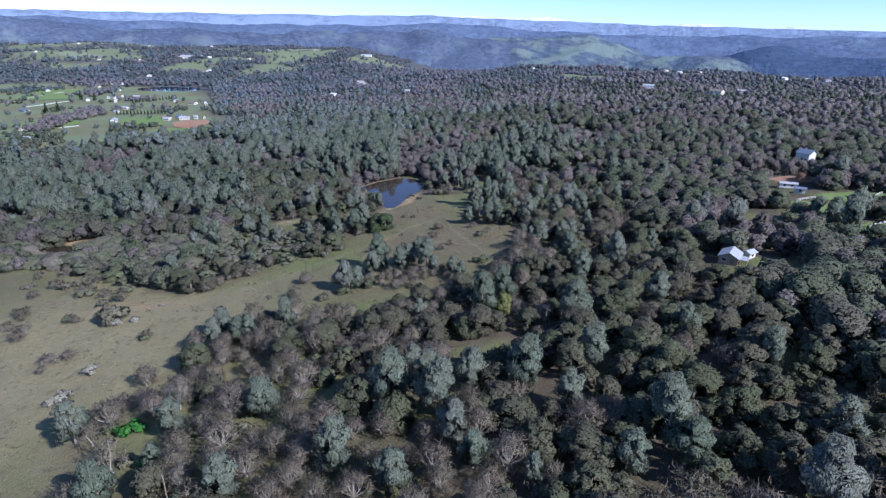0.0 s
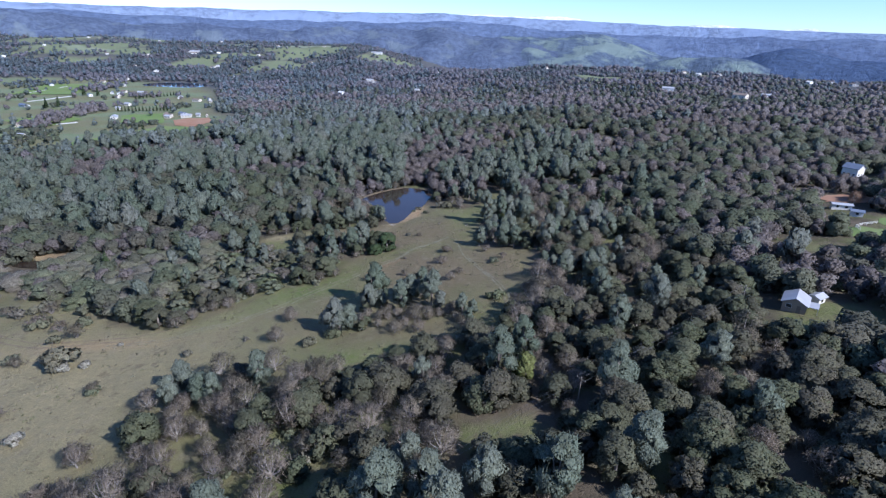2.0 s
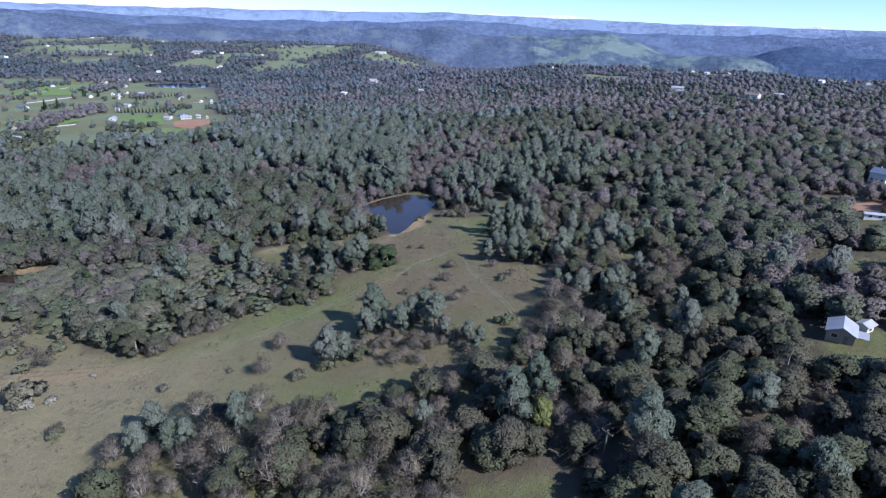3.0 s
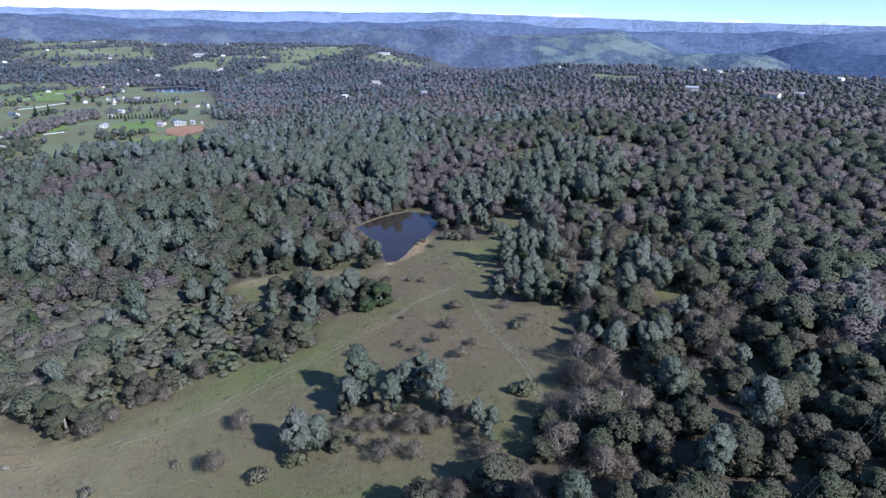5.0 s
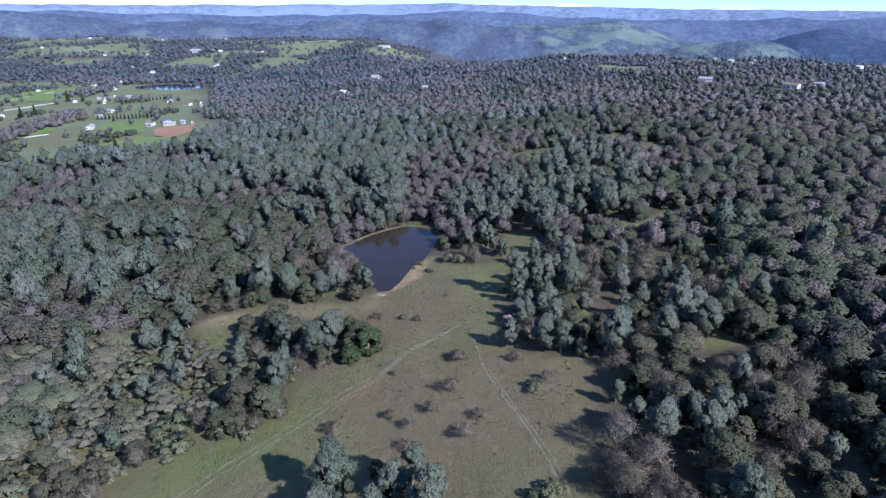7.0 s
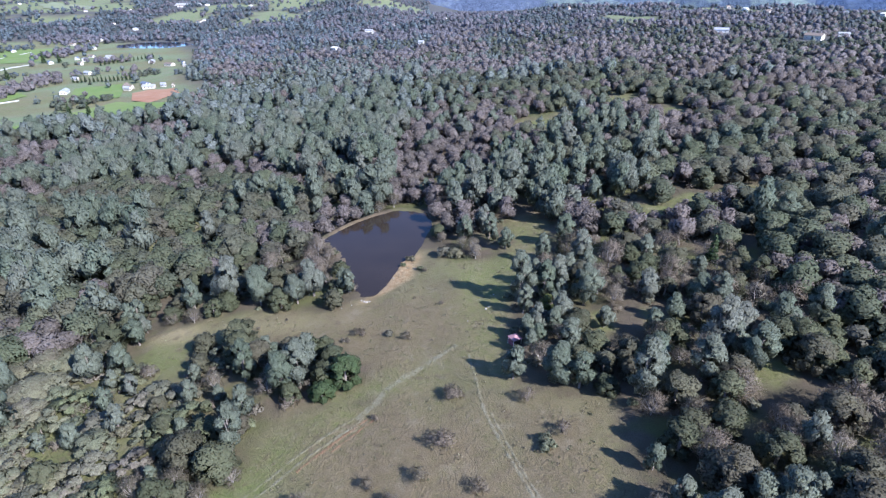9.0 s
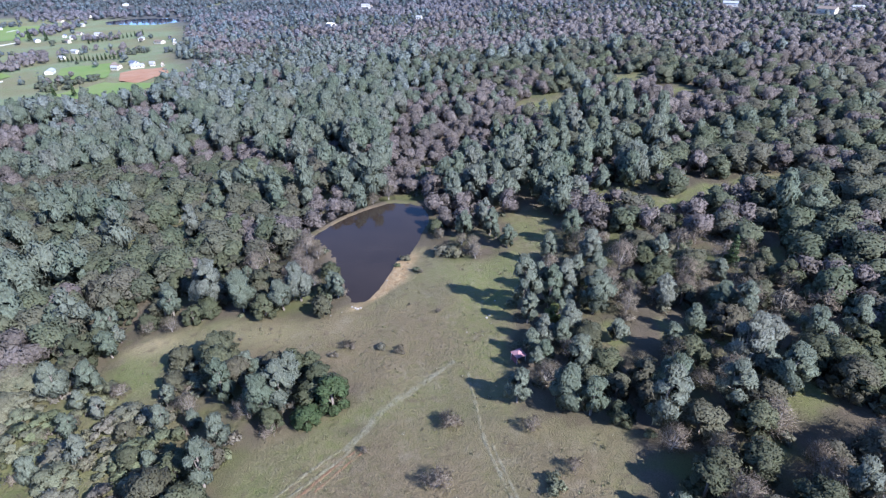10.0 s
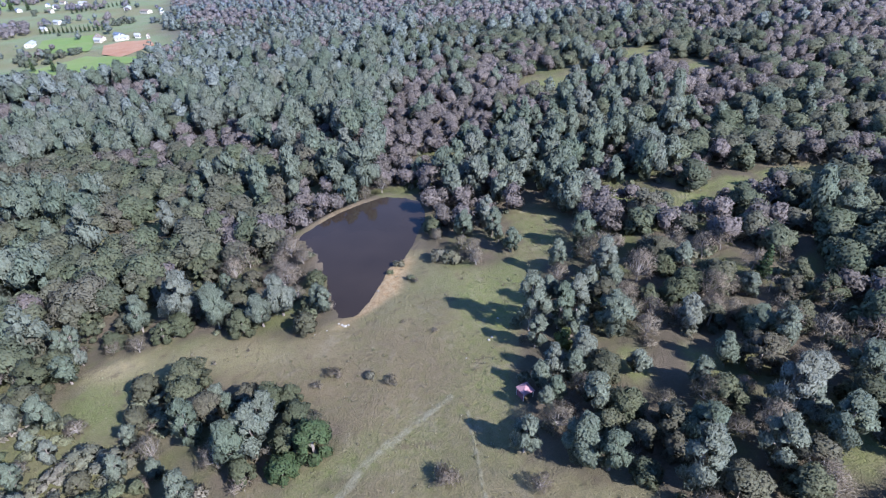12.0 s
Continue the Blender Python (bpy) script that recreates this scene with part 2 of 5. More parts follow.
def tri_mesh(name, verts, mat, tint=None, normals=None, lace=None):
    """A mesh of loose triangles: every three rows of verts are one. normals: soft ones, one a row."""
    n = len(verts) // 3
    me = bpy.data.meshes.new(name)
    me.vertices.add(3 * n)
    me.vertices.foreach_set("co", np.asarray(verts, np.float32).ravel())
    me.loops.add(3 * n)
    me.loops.foreach_set("vertex_index", np.arange(3 * n, dtype=np.int32))
    me.polygons.add(n)
    me.polygons.foreach_set("loop_start", np.arange(0, 3 * n, 3, dtype=np.int32))
    me.materials.append(mat)
    if tint is not None:
        me.attributes.new("tint", "FLOAT", "POINT").data.foreach_set("value", np.asarray(tint, np.float32))
    if lace is not None:
        me.attributes.new("lace", "FLOAT", "POINT").data.foreach_set("value", np.asarray(lace, np.float32))
    me.update(calc_edges=True)
    if normals is not None:
        me.attributes.new("custom_normal", "FLOAT_VECTOR", "POINT").data.foreach_set("vector", np.asarray(normals, np.float32).ravel())
    return me


def part(name, bm, mat, parent, label=""):
    """Link a bmesh as one mesh object under a thing or a part."""
    me = bpy.data.meshes.new(name)
    bm.to_mesh(me)
    bm.free()
    me.materials.append(mat)
    ob = new(name, me)
    ob.parent = parent
    return tagged(ob, label)


def part_mesh(name, me, parent, label=""):
    ob = new(name, me)
    ob.parent = parent
    return tagged(ob, label)


def box(bm, cx, cy, cz, sx, sy, sz, rot=0.0):
    m = Matrix.Translation((cx, cy, cz)) @ Matrix.Rotation(rot, 4, "Z") @ Matrix.Diagonal((sx, sy, sz, 1))
    bmesh.ops.create_cube(bm, size=1, matrix=m)


def tube(points, radii, sides=5):
    """Triangles of a tapered tube along points."""
    rings = []
    pts = [np.asarray(p, float) for p in points]
    for k, p in enumerate(pts):
        d = pts[min(k + 1, len(pts) - 1)] - pts[max(k - 1, 0)]
        d /= np.linalg.norm(d) + 1e-9
        u = np.cross(d, (0.31, 0.95, 0.05))
        u /= np.linalg.norm(u) + 1e-9
        v = np.cross(d, u)
        a = np.arange(sides) * 2 * np.pi / sides
        rings.append(p + radii[k] * (np.cos(a)[:, None] * u + np.sin(a)[:, None] * v))
    out = []
    for r, s in zip(rings, rings[1:]):
        for k in range(sides):
            j = (k + 1) % sides
            out += [r[k], r[j], s[j], r[k], s[j], s[k]]
    return np.array(out)


# ---- the lie of the land ----
SLOPE = (-10.03, 27.79, -18.67, -4.23, -2.39, 6.70, 4.51, 4.62, 4.76, -1.04)
POND_LEVEL, LAKE_LEVEL, SMALL_POND_LEVEL = -15.0, -44.5, -31.2
POND_EDGE = [(-18, 285), (-23, 292), (-26, 302), (-31, 316), (-37, 325), (-41, 329), (-37, 335), (-32, 343), (-23, 352), (-15, 358), (-1, 354),
             (1, 340), (-3, 321), (-4, 316), (-9, 310), (-11, 300), (-14, 291)]
MEADOW_NEAR = [(-29, 237), (-33, 228), (-33, 217), (-43, 211), (-53, 206), (-61, 200), (-66, 192), (-74, 182), (-82, 179), (-103, 186), (-122, 204), (-149, 216),
               (-174, 231), (-230, 215), (-230, 40), (-66, 40), (-64, 78), (-77, 92), (-70, 111), (-58, 110), (-68, 126), (-72, 139), (-60, 147), (-51, 150), (-34, 147),
               (-16, 151), (-8, 154), (7, 156), (21, 168), (26, 182), (31, 190), (35, 200), (37, 214), (41, 232), (22, 238)]
MEADOW_FAR = [(22, 238), (21, 258), (23, 274), (28, 286), (33, 302), (44, 319), (44, 334), (36, 344), (29, 337), (31, 318), (26, 307), (14, 305), (3, 310),
              (0, 318), (-10, 318), (-18, 285), (-29, 280), (-44, 283), (-63, 284), (-75, 278), (-80, 271), (-72, 256), (-62, 250), (-66, 266), (-59, 271), (-46, 268),
              (-33, 263), (-20, 258), (-12, 249), (-14, 243), (-29, 237)]
GREEN_EDGE = [(-80, 176), (-62, 186), (-45, 203), (-33, 214), (-24, 228), (-12, 240), (2, 252)]
VALLEY = [(-226, 672), (-322, 606), (-400, 566), (-480, 550), (-700, 620), (-1100, 900), (-1150, 1150), (-760, 1330), (-520, 1260), (-430, 1130), (-330, 860), (-250, 740)]


def inside(poly, x, y):
    """Signed distance to a polygon, positive inside (arrays)."""
    x, y = np.asarray(x, float), np.asarray(y, float)
    best, odd = np.full(x.shape, 1e9), np.zeros(x.shape, bool)
    for (ax, ay), (bx, by) in zip(poly, poly[1:] + poly[:1]):
        dx, dy = bx - ax, by - ay
        k = np.clip(((x - ax) * dx + (y - ay) * dy) / (dx * dx + dy * dy + 1e-9), 0, 1)
        best = np.minimum(best, np.hypot(x - ax - k * dx, y - ay - k * dy))
        if dy:
            odd ^= ((ay > y) != (by > y)) & (x < dx * (y - ay) / dy + ax)
    return np.where(odd, best, -best)


def ramp(a, b, v):
    k = np.clip((np.asarray(v, float) - a) / (b - a), 0, 1)
    return k * k * (3 - 2 * k)


def blot(x, y, cx, cy, rx, ry):
    return np.clip(1.3 - np.hypot((x - cx) / rx, (y - cy) / ry), 0, 1)


def waves(x, y, scale, seed):
    """A cheap smooth noise, -1 to 1."""
    r = np.random.RandomState(seed)
    out = 0.0
    for k in range(6):
        a, ph, f = r.uniform(0, 6.283), r.uniform(0, 6.283), r.uniform(0.6, 1.7) / scale
        out = out + np.sin((x * np.cos(a) + y * np.sin(a)) * 6.283 * f + ph + 0.8 * np.sin((x * np.sin(a) - y * np.cos(a)) * 4 * f))
    return out / 3.5


def land(x, y):
    x, y = np.asarray(x, float), np.asarray(y, float)
    u, v = np.tanh(x / 260.0), np.tanh((y - 240.0) / 320.0)
    terms = (1, u, v, u * u, u * v, v * v, u ** 3, v ** 3, u * u * v, u * v * v)
    z = sum(c * b for c, b in zip(SLOPE, terms))
    z = z + 0.35 * waves(x, y, 26, 3)
    r = np.hypot(x, y)
    z = z + ramp(450, 1500, r) * (7 * waves(x, y, 420, 5) + 3 * waves(x, y, 160, 6)) * (1 - ramp(-120, 0, inside(VALLEY, x, y)))
    beyond = ramp(-0.14, 0.07, np.arctan2(x, np.maximum(y, 1.0)))          # far land falls to a valley on the right, bent to fit the camera's view
    z = z + (58 * ramp(1250, 2900, r) + 7 * ramp(1300, 2200, r) * waves(x, y, 620, 9)) * (1 - beyond) - 75 * ramp(1450, 2300, r) * beyond
    # the pond lies in a bowl
    d = inside(POND_EDGE, x, y)
    z = np.where(d < 0, z + (POND_LEVEL + 0.35 - z) * ramp(-9, -0.3, d), POND_LEVEL + 0.3 - np.minimum(d * 0.45, 2.0))
    s = np.hypot((x + 179) / 13.0, (y - 262) / 4.6)
    z = z + (SMALL_POND_LEVEL - 0.5 + 0.9 * ramp(0.7, 1.5, s) - z) * (1 - ramp(1.2, 2.6, s))
    s = np.hypot((x + 560) / 75.0, (y - 1260) / 50.0)
    z = z + (LAKE_LEVEL - 0.8 + 1.6 * ramp(0.8, 1.2, s) - z) * (1 - ramp(1.2, 2.2, s))
    return z


def height(x, y):
    return float(land(np.array([x]), np.array([y]))[0])


def meadow_depth(x, y):
    return np.maximum(inside(MEADOW_NEAR, x, y), inside(MEADOW_FAR, x, y))


GLADES = [(-104, 353, 9, 8), (-112, 346, 8, 7), (10, 391, 8, 10), (132, 541, 15, 15), (149, 500, 12, 13), (68, 498, 15, 16), (82, 503, 11, 13), (68, 340, 9, 6.5), (86, 336, 10, 7),
          (105, 344, 12, 7), (126, 349, 11, 7), (75, 238, 6, 6), (60, 262, 4, 4), (46, 262, 4, 6), (112, 160, 14, 9), (206, 243, 18, 12), (178, 228, 11, 15), (180, 189, 14, 12), (145, 217, 9, 6), (193, 304, 9, 9),
          (-60, 95, 5, 4), (12, 118, 5, 4), (-18, 104, 5, 4), (20, 120, 5, 4)]


FIELDS = [(-1182, 1968, 168, 210), (-1480, 2260, 120, 160), (-1010, 1935, 64, 93), (-1028, 1683, 78, 45), (-516, 2394, 165, 230), (-144, 2200, 120, 200), (-20, 1990, 70, 120),
          (-719, 1761, 84, 80), (-484, 1787, 84, 150), (-1360, 2700, 190, 140), (-685, 2028, 60, 100), (-880, 2480, 150, 90), (-1700, 2560, 150, 120), (560, 1420, 60, 90), (330, 1180, 40, 70)]
GROVES = [(-503, 822, 26, 70, "bare"), (-369, 704, 27, 26, "oak"), (-346, 727, 14, 22, "oak"), (-653, 1125, 30, 60, "bare"), (-478, 711, 16, 32, "bare"), (-452, 648, 26, 26, "oak"),
          (-576, 883, 12, 30, "oak"), (-399, 892, 18, 26, "oak"), (-796, 1163, 42, 55, "oak"), (-726, 1300, 99, 50, "bare"), (-430, 600, 30, 26, "oak"), (-880, 1000, 60, 40, "oak"),
          (-520, 1020, 34, 22, "bare"), (-300, 760, 22, 26, "bare"), (-700, 960, 24, 18, "oak")]


def field_depth(x, y):
    wob = 0.34 * waves(x, y, 190, 44) + 0.22 * waves(x, y, 70, 45)
    return np.max([1 + wob - np.hypot((x - cx) / rx, (y - cy) / (1.4 * ry)) for cx, cy, rx, ry in FIELDS], axis=0)


def glade_depth(x, y):
    out = np.full(np.asarray(x, float).shape, -9.0)
    for cx, cy, rx, ry in GLADES:
        out = np.maximum(out, (1 - np.hypot((x - cx) / rx, (y - cy) / ry)) * min(rx, ry))
    return out


def ground_traits(x, y):
    """What covers the ground at each place, 0 to 1 each; woods also brings the far haze tint."""
    wob = 1.6 * waves(x, y, 9, 21)
    far = np.hypot(x, y) > 900
    fields = ramp(-0.06, 0.06, field_depth(x, y)) * far
    open_ = np.maximum(ramp(-3, 1.5, meadow_depth(x, y) + wob), np.maximum(ramp(-2, 2, glade_depth(x, y) + wob), ramp(-20, 20, inside(VALLEY, x, y))))
    open_ = np.maximum(open_, np.clip(1.2 * blot(x, y, -74, 225, 34, 42) + 1.1 * blot(x, y, -42, 112, 46, 46), 0, 0.85))          # thin grass under scrub and bare oaks
    track = -np.max([inside([(ax, ay), (bx, by), (ax, ay + 0.01)], x, y) for (ax, ay), (bx, by) in zip(GREEN_EDGE, GREEN_EDGE[1:])], axis=0)
    brown = np.clip(1.2 * blot(x, y, 4, 212, 20, 26) + 0.9 * blot(x, y, 30, 215, 9, 22) + 1.2 * blot(x, y, -12, 266, 38, 26) + 0.9 * blot(x, y, -14, 226, 16, 12) + 0.5 * blot(x, y, 34, 338, 8, 8), 0, 1)
    field = ramp(-20, 20, inside(VALLEY, x, y)) * (0.3 + 0.7 * ramp(-0.25, 0.3, waves(x, y, 95, 81)))
    lush = np.clip(1.2 * blot(x, y, 16, 272, 9, 24) + 0.7 * blot(x, y, 20, 300, 12, 20) + 0.8 * blot(x, y, -40, 205, 28, 9) + 0.6 * blot(x, y, 34, 330, 12, 14)
                   + 0.7 * ramp(-2, 2, glade_depth(x, y)) + 0.7 * blot(x, y, -12, 155, 22, 5) + 0.7 * ramp(-9.0, -2.5, -track)
                   + 0.6 * blot(x, y, -74, 262, 8, 14) + 0.6 * blot(x, y, -74, 225, 34, 42) + 0.7 * blot(x, y, -42, 112, 46, 46), 0, 1)
    dry = np.clip(1.1 * blot(x, y, -108, 140, 66, 66) + 1.0 * blot(x, y, -74, 275, 8, 6) + 0.5 * blot(x, y, -45, 275, 30, 6), 0, 1)
    d = inside(POND_EDGE, x, y)
    wide = 2.2 + 6.5 * blot(x, y, -7, 303, 8, 13)
    beach = ramp(-wide, -wide * 0.35, d + 0.4 * wob) * (1 - ramp(0.5, 3, d)) * np.clip(1.9 * blot(x, y, -9, 300, 9, 18) + 0.28 * blot(x, y, -32, 343, 16, 18) + 0.6 * blot(x, y, -22, 283, 10, 4), 0, 1)
    clay = np.clip(beach * 1.1 + 0.55 * blot(x, y, -100, 172, 26, 4) + 0.9 * blot(x, y, -186, 272, 13, 7), 0, 1)
    # grows with distance only; drives the hazed tone of the far floor
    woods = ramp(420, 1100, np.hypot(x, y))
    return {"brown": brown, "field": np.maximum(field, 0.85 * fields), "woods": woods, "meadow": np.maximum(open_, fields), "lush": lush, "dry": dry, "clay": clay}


def build_ground():
    xs = np.concatenate([-np.geomspace(4900, 240, 84), np.arange(-235, 236, 2.6), np.geomspace(240, 4900, 46)])
    ys = np.concatenate([-np.geomspace(1500, 20, 18), np.arange(-10, 40, 8.0), np.arange(40, 372, 2.6), np.geomspace(376, 4900, 90)])
    X, Y = np.meshgrid(xs, ys)
    x, y = X.ravel(), Y.ravel()
    z = land(x, y)
    nx, ny = len(xs), len(ys)
    k = np.arange((ny - 1) * nx).reshape(ny - 1, nx)[:, :-1].ravel()
    quads = np.stack([k, k + 1, k + nx + 1, k + nx], 1)
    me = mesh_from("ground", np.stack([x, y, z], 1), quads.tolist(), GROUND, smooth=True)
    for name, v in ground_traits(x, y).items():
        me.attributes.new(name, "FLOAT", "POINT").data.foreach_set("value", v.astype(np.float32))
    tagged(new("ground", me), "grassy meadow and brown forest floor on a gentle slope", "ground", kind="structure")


build_ground()


def sheet(name, poly, level, mat, label, category, rise=0.05, step=0.0):
    """A flat water face (level given) or a field that follows the land, inside a polygon."""
    bm = bmesh.new()
    face = bm.faces.new([bm.verts.new((px, py, 0)) for px, py in poly])
    bmesh.ops.triangulate(bm, faces=[face])
    for _ in range(12):
        long_edges = [e for e in bm.edges if step and e.calc_length() > step]
        if not long_edges:
            break
        bmesh.ops.subdivide_edges(bm, edges=long_edges, cuts=1)
        bmesh.ops.triangulate(bm, faces=bm.faces[:])
    for v in bm.verts:
        v.co.z = level if level is not None else height(v.co.x, v.co.y) + rise
    me = bpy.data.meshes.new(name)
    bmesh.ops.recalc_face_normals(bm, faces=bm.faces[:])
    if sum(f.normal.z for f in bm.faces) < 0:
        bmesh.ops.reverse_faces(bm, faces=bm.faces[:])
    bm.to_mesh(me)
    bm.free()
    me.materials.append(mat)
    return tagged(new(name, me), label, category, kind="structure")


def ellipse(cx, cy, rx, ry, n=28, seed=1, wobble=0.1):
    r = random.Random(seed)
    out = []
    for k in range(n):
        a, f = 6.2832 * k / n, 1 + r.uniform(-wobble, wobble)
        out.append((cx + rx * f * math.cos(a), cy + ry * f * math.sin(a)))
    return out


sheet("water", [(x * 1.0 + (x + 16) * 0.05, y + (y - 320) * 0.04) for x, y in POND_EDGE], POND_LEVEL, POND, "still dark brown pond water beside the meadow", "pond")
sheet("water", ellipse(-179, 262, 13, 4.6), SMALL_POND_LEVEL, POND, "small dark pond in a clearing", "pond")
sheet("water", ellipse(-560, 1260, 82, 52, seed=4), LAKE_LEVEL, LAKE, "deep blue lake behind the farm fields", "lake")


# ---- distant hills ----
def ridge(name, mat, az0, az1, dist, base, crest, depth, label, seed, rough=1.0, wide=110):
    """A long hill with a rising front, a crest line and a back slope. crest(az) gives the height of the crest in degrees over the horizon."""
    rows = 26
    cols = wide
    verts, faces = [], []
    for i in range(cols + 1):
        az = radians(az0 + (az1 - az0) * i / cols)
        top = 73 + dist * math.tan(radians(crest(math.degrees(az))))
        for j in range(rows + 1):
            f = j / rows
            r = dist - depth + depth * 1.35 * f
            x, y = r * math.sin(az), r * math.cos(az)
            lift = math.sin(min(f / 0.74, 1.0) * math.pi / 2) ** 1.4 if f < 0.74 else math.cos((f - 0.74) / 0.26 * math.pi / 2)
            gully = noise.noise(Vector((x, y, seed * 37.0)) / (depth * 0.42)) * 0.30 + noise.noise(Vector((x, y, seed * 11.0)) / (depth * 0.14)) * 0.12
            z = base + (top - base) * lift * (1 + rough * gully * (1 - f * 0.9 if f < 0.74 else 0.33))
            verts.append((x, y, z))
    for i in range(cols):
        for j in range(rows):
            a = i * (rows + 1) + j
            faces.append((a, a + rows + 1, a + rows + 2, a + 1))
    tagged(new(name, mesh_from(name, verts, faces, mat, smooth=True)), label, "hills", kind="structure")


def profile(*knots):
    xs, ys = zip(*knots)
    return lambda az: float(np.interp(az, xs, ys)) + 0.05 * noise.noise(Vector((az * 0.9, knots[0][1], 0))) + 0.025 * noise.noise(Vector((az * 4.0, 3, 0)))


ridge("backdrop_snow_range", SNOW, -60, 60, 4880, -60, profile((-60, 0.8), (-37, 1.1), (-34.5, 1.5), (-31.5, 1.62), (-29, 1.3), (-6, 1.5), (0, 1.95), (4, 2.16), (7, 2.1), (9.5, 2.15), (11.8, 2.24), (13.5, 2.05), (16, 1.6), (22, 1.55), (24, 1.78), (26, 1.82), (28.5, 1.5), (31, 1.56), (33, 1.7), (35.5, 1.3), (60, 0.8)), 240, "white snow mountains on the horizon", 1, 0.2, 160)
ridge("backdrop_faint_range", RANGE, -60, 60, 4560, -60, profile((-60, 1.0), (-37, 1.33), (-29.5, 1.5), (-20, 1.70), (-10, 1.86), (-3, 2.05), (0, 2.12), (3, 2.02), (7, 2.0), (11.6, 1.92), (18.8, 1.74), (26, 1.64), (37, 1.44), (60, 1.1)), 520, "faint hazy blue mountain range on the horizon", 2, 0.3, 160)
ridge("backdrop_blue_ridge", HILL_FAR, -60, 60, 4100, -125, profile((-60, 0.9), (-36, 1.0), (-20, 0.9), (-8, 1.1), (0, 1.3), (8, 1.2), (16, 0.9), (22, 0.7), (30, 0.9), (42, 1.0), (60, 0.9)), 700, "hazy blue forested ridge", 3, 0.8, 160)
ridge("backdrop_wooded_hills", HILL_NEAR, -60, 12, 3350, -140, profile((-60, 0.3), (-36, 0.5), (-24, 0.25), (-10, 0.2), (-4, 0.35), (2, 0.5), (6, 0.3), (12, -0.5)), 640, "hazy blue-grey wooded hills behind the farmland", 4, 1.7, 140)
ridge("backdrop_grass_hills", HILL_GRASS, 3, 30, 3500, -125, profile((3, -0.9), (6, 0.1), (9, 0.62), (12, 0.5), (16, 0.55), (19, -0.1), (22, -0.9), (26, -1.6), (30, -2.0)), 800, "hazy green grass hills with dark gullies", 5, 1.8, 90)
ridge("backdrop_cone_hill", HILL_DARK, 24.5, 44, 3000, -125, profile((24.5, -1.4), (27, -0.9), (29.5, -0.2), (31.5, 0.2), (33, 0.12), (36, -0.55), (39, -0.6), (44, -0.4)), 500, "hazy dark blue wooded cone-shaped hill", 6, 0.8, 80)
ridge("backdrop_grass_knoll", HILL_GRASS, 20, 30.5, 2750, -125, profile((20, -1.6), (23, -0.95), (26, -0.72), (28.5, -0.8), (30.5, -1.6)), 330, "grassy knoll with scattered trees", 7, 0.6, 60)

# ---- trees ----
def leaf_cloud(r, centres, radii, count, size, up=0.25, jitter=0.55, squash=0.8, shell=0.35, slim=1.0, round_=0.7):
    """Loose leaf sprays on the shells of round clumps: corner rows, and a soft normal for each. slim below 1: needle tufts that point outwards."""
    centres, radii = np.asarray(centres, float), np.asarray(radii, float)
    w = radii ** 2
    pick = r.choice(len(radii), count, p=w / w.sum())
    d = r.normal(size=(count, 3))
    d[:, 2] = d[:, 2] * 0.9 + up
    d /= np.linalg.norm(d, axis=1)[:, None]
    rad = radii[pick] * (1.05 - shell * r.rand(count) ** 1.3)
    c = centres[pick] + d * rad[:, None] * np.array([1, 1, squash])
    u = d + np.array([0, 0, 0.5]) + r.normal(size=(count, 3)) * 0.5 if slim < 1 else np.cross(d + r.normal(size=(count, 3)) * jitter, r.normal(size=(count, 3)))
    u /= np.linalg.norm(u, axis=1)[:, None]
    v = np.cross(u, d + r.normal(size=(count, 3)) * 0.6)
    v /= np.linalg.norm(v, axis=1)[:, None]
    s = size * (0.6 + 0.8 * r.rand(count))[:, None]
    out = np.empty((count, 3, 3))
    out[:, 0], out[:, 1], out[:, 2] = c + u * s * 0.66, c - u * s * 0.40 + v * s * 0.55 * slim, c - u * s * 0.40 - v * s * 0.55 * slim
    return faced(out, soft_normals(r, c, d, centres, round_), 0.35 if round_ < 1 else 0.10)


def soft_normals(r, c, d, centres, round_=0.7):
    """The way each spray faces: away from its clump, and from the whole crown."""
    whole = c - centres.mean(axis=0)
    whole /= np.linalg.norm(whole, axis=1)[:, None] + 1e-6
    n = (1.5 - round_) * d + round_ * whole + np.array([0, 0, 0.15]) + r.normal(size=c.shape) * 0.2
    return n / (np.linalg.norm(n, axis=1)[:, None] + 1e-6)


def faced(tris, soft, ease=0.35):
    """Turn each spray's front outwards, and ease its own normal towards the soft one."""
    own = np.cross(tris[:, 1] - tris[:, 0], tris[:, 2] - tris[:, 0])
    own /= np.linalg.norm(own, axis=1)[:, None] + 1e-9
    back = (own * soft).sum(axis=1) < 0
    tris[back, 1], tris[back, 2] = tris[back, 2].copy(), tris[back, 1].copy()
    own[back] *= -1
    n = soft + ease * own
    n /= np.linalg.norm(n, axis=1)[:, None] + 1e-9
    return tris.reshape(-1, 3), np.repeat(n, 3, axis=0)


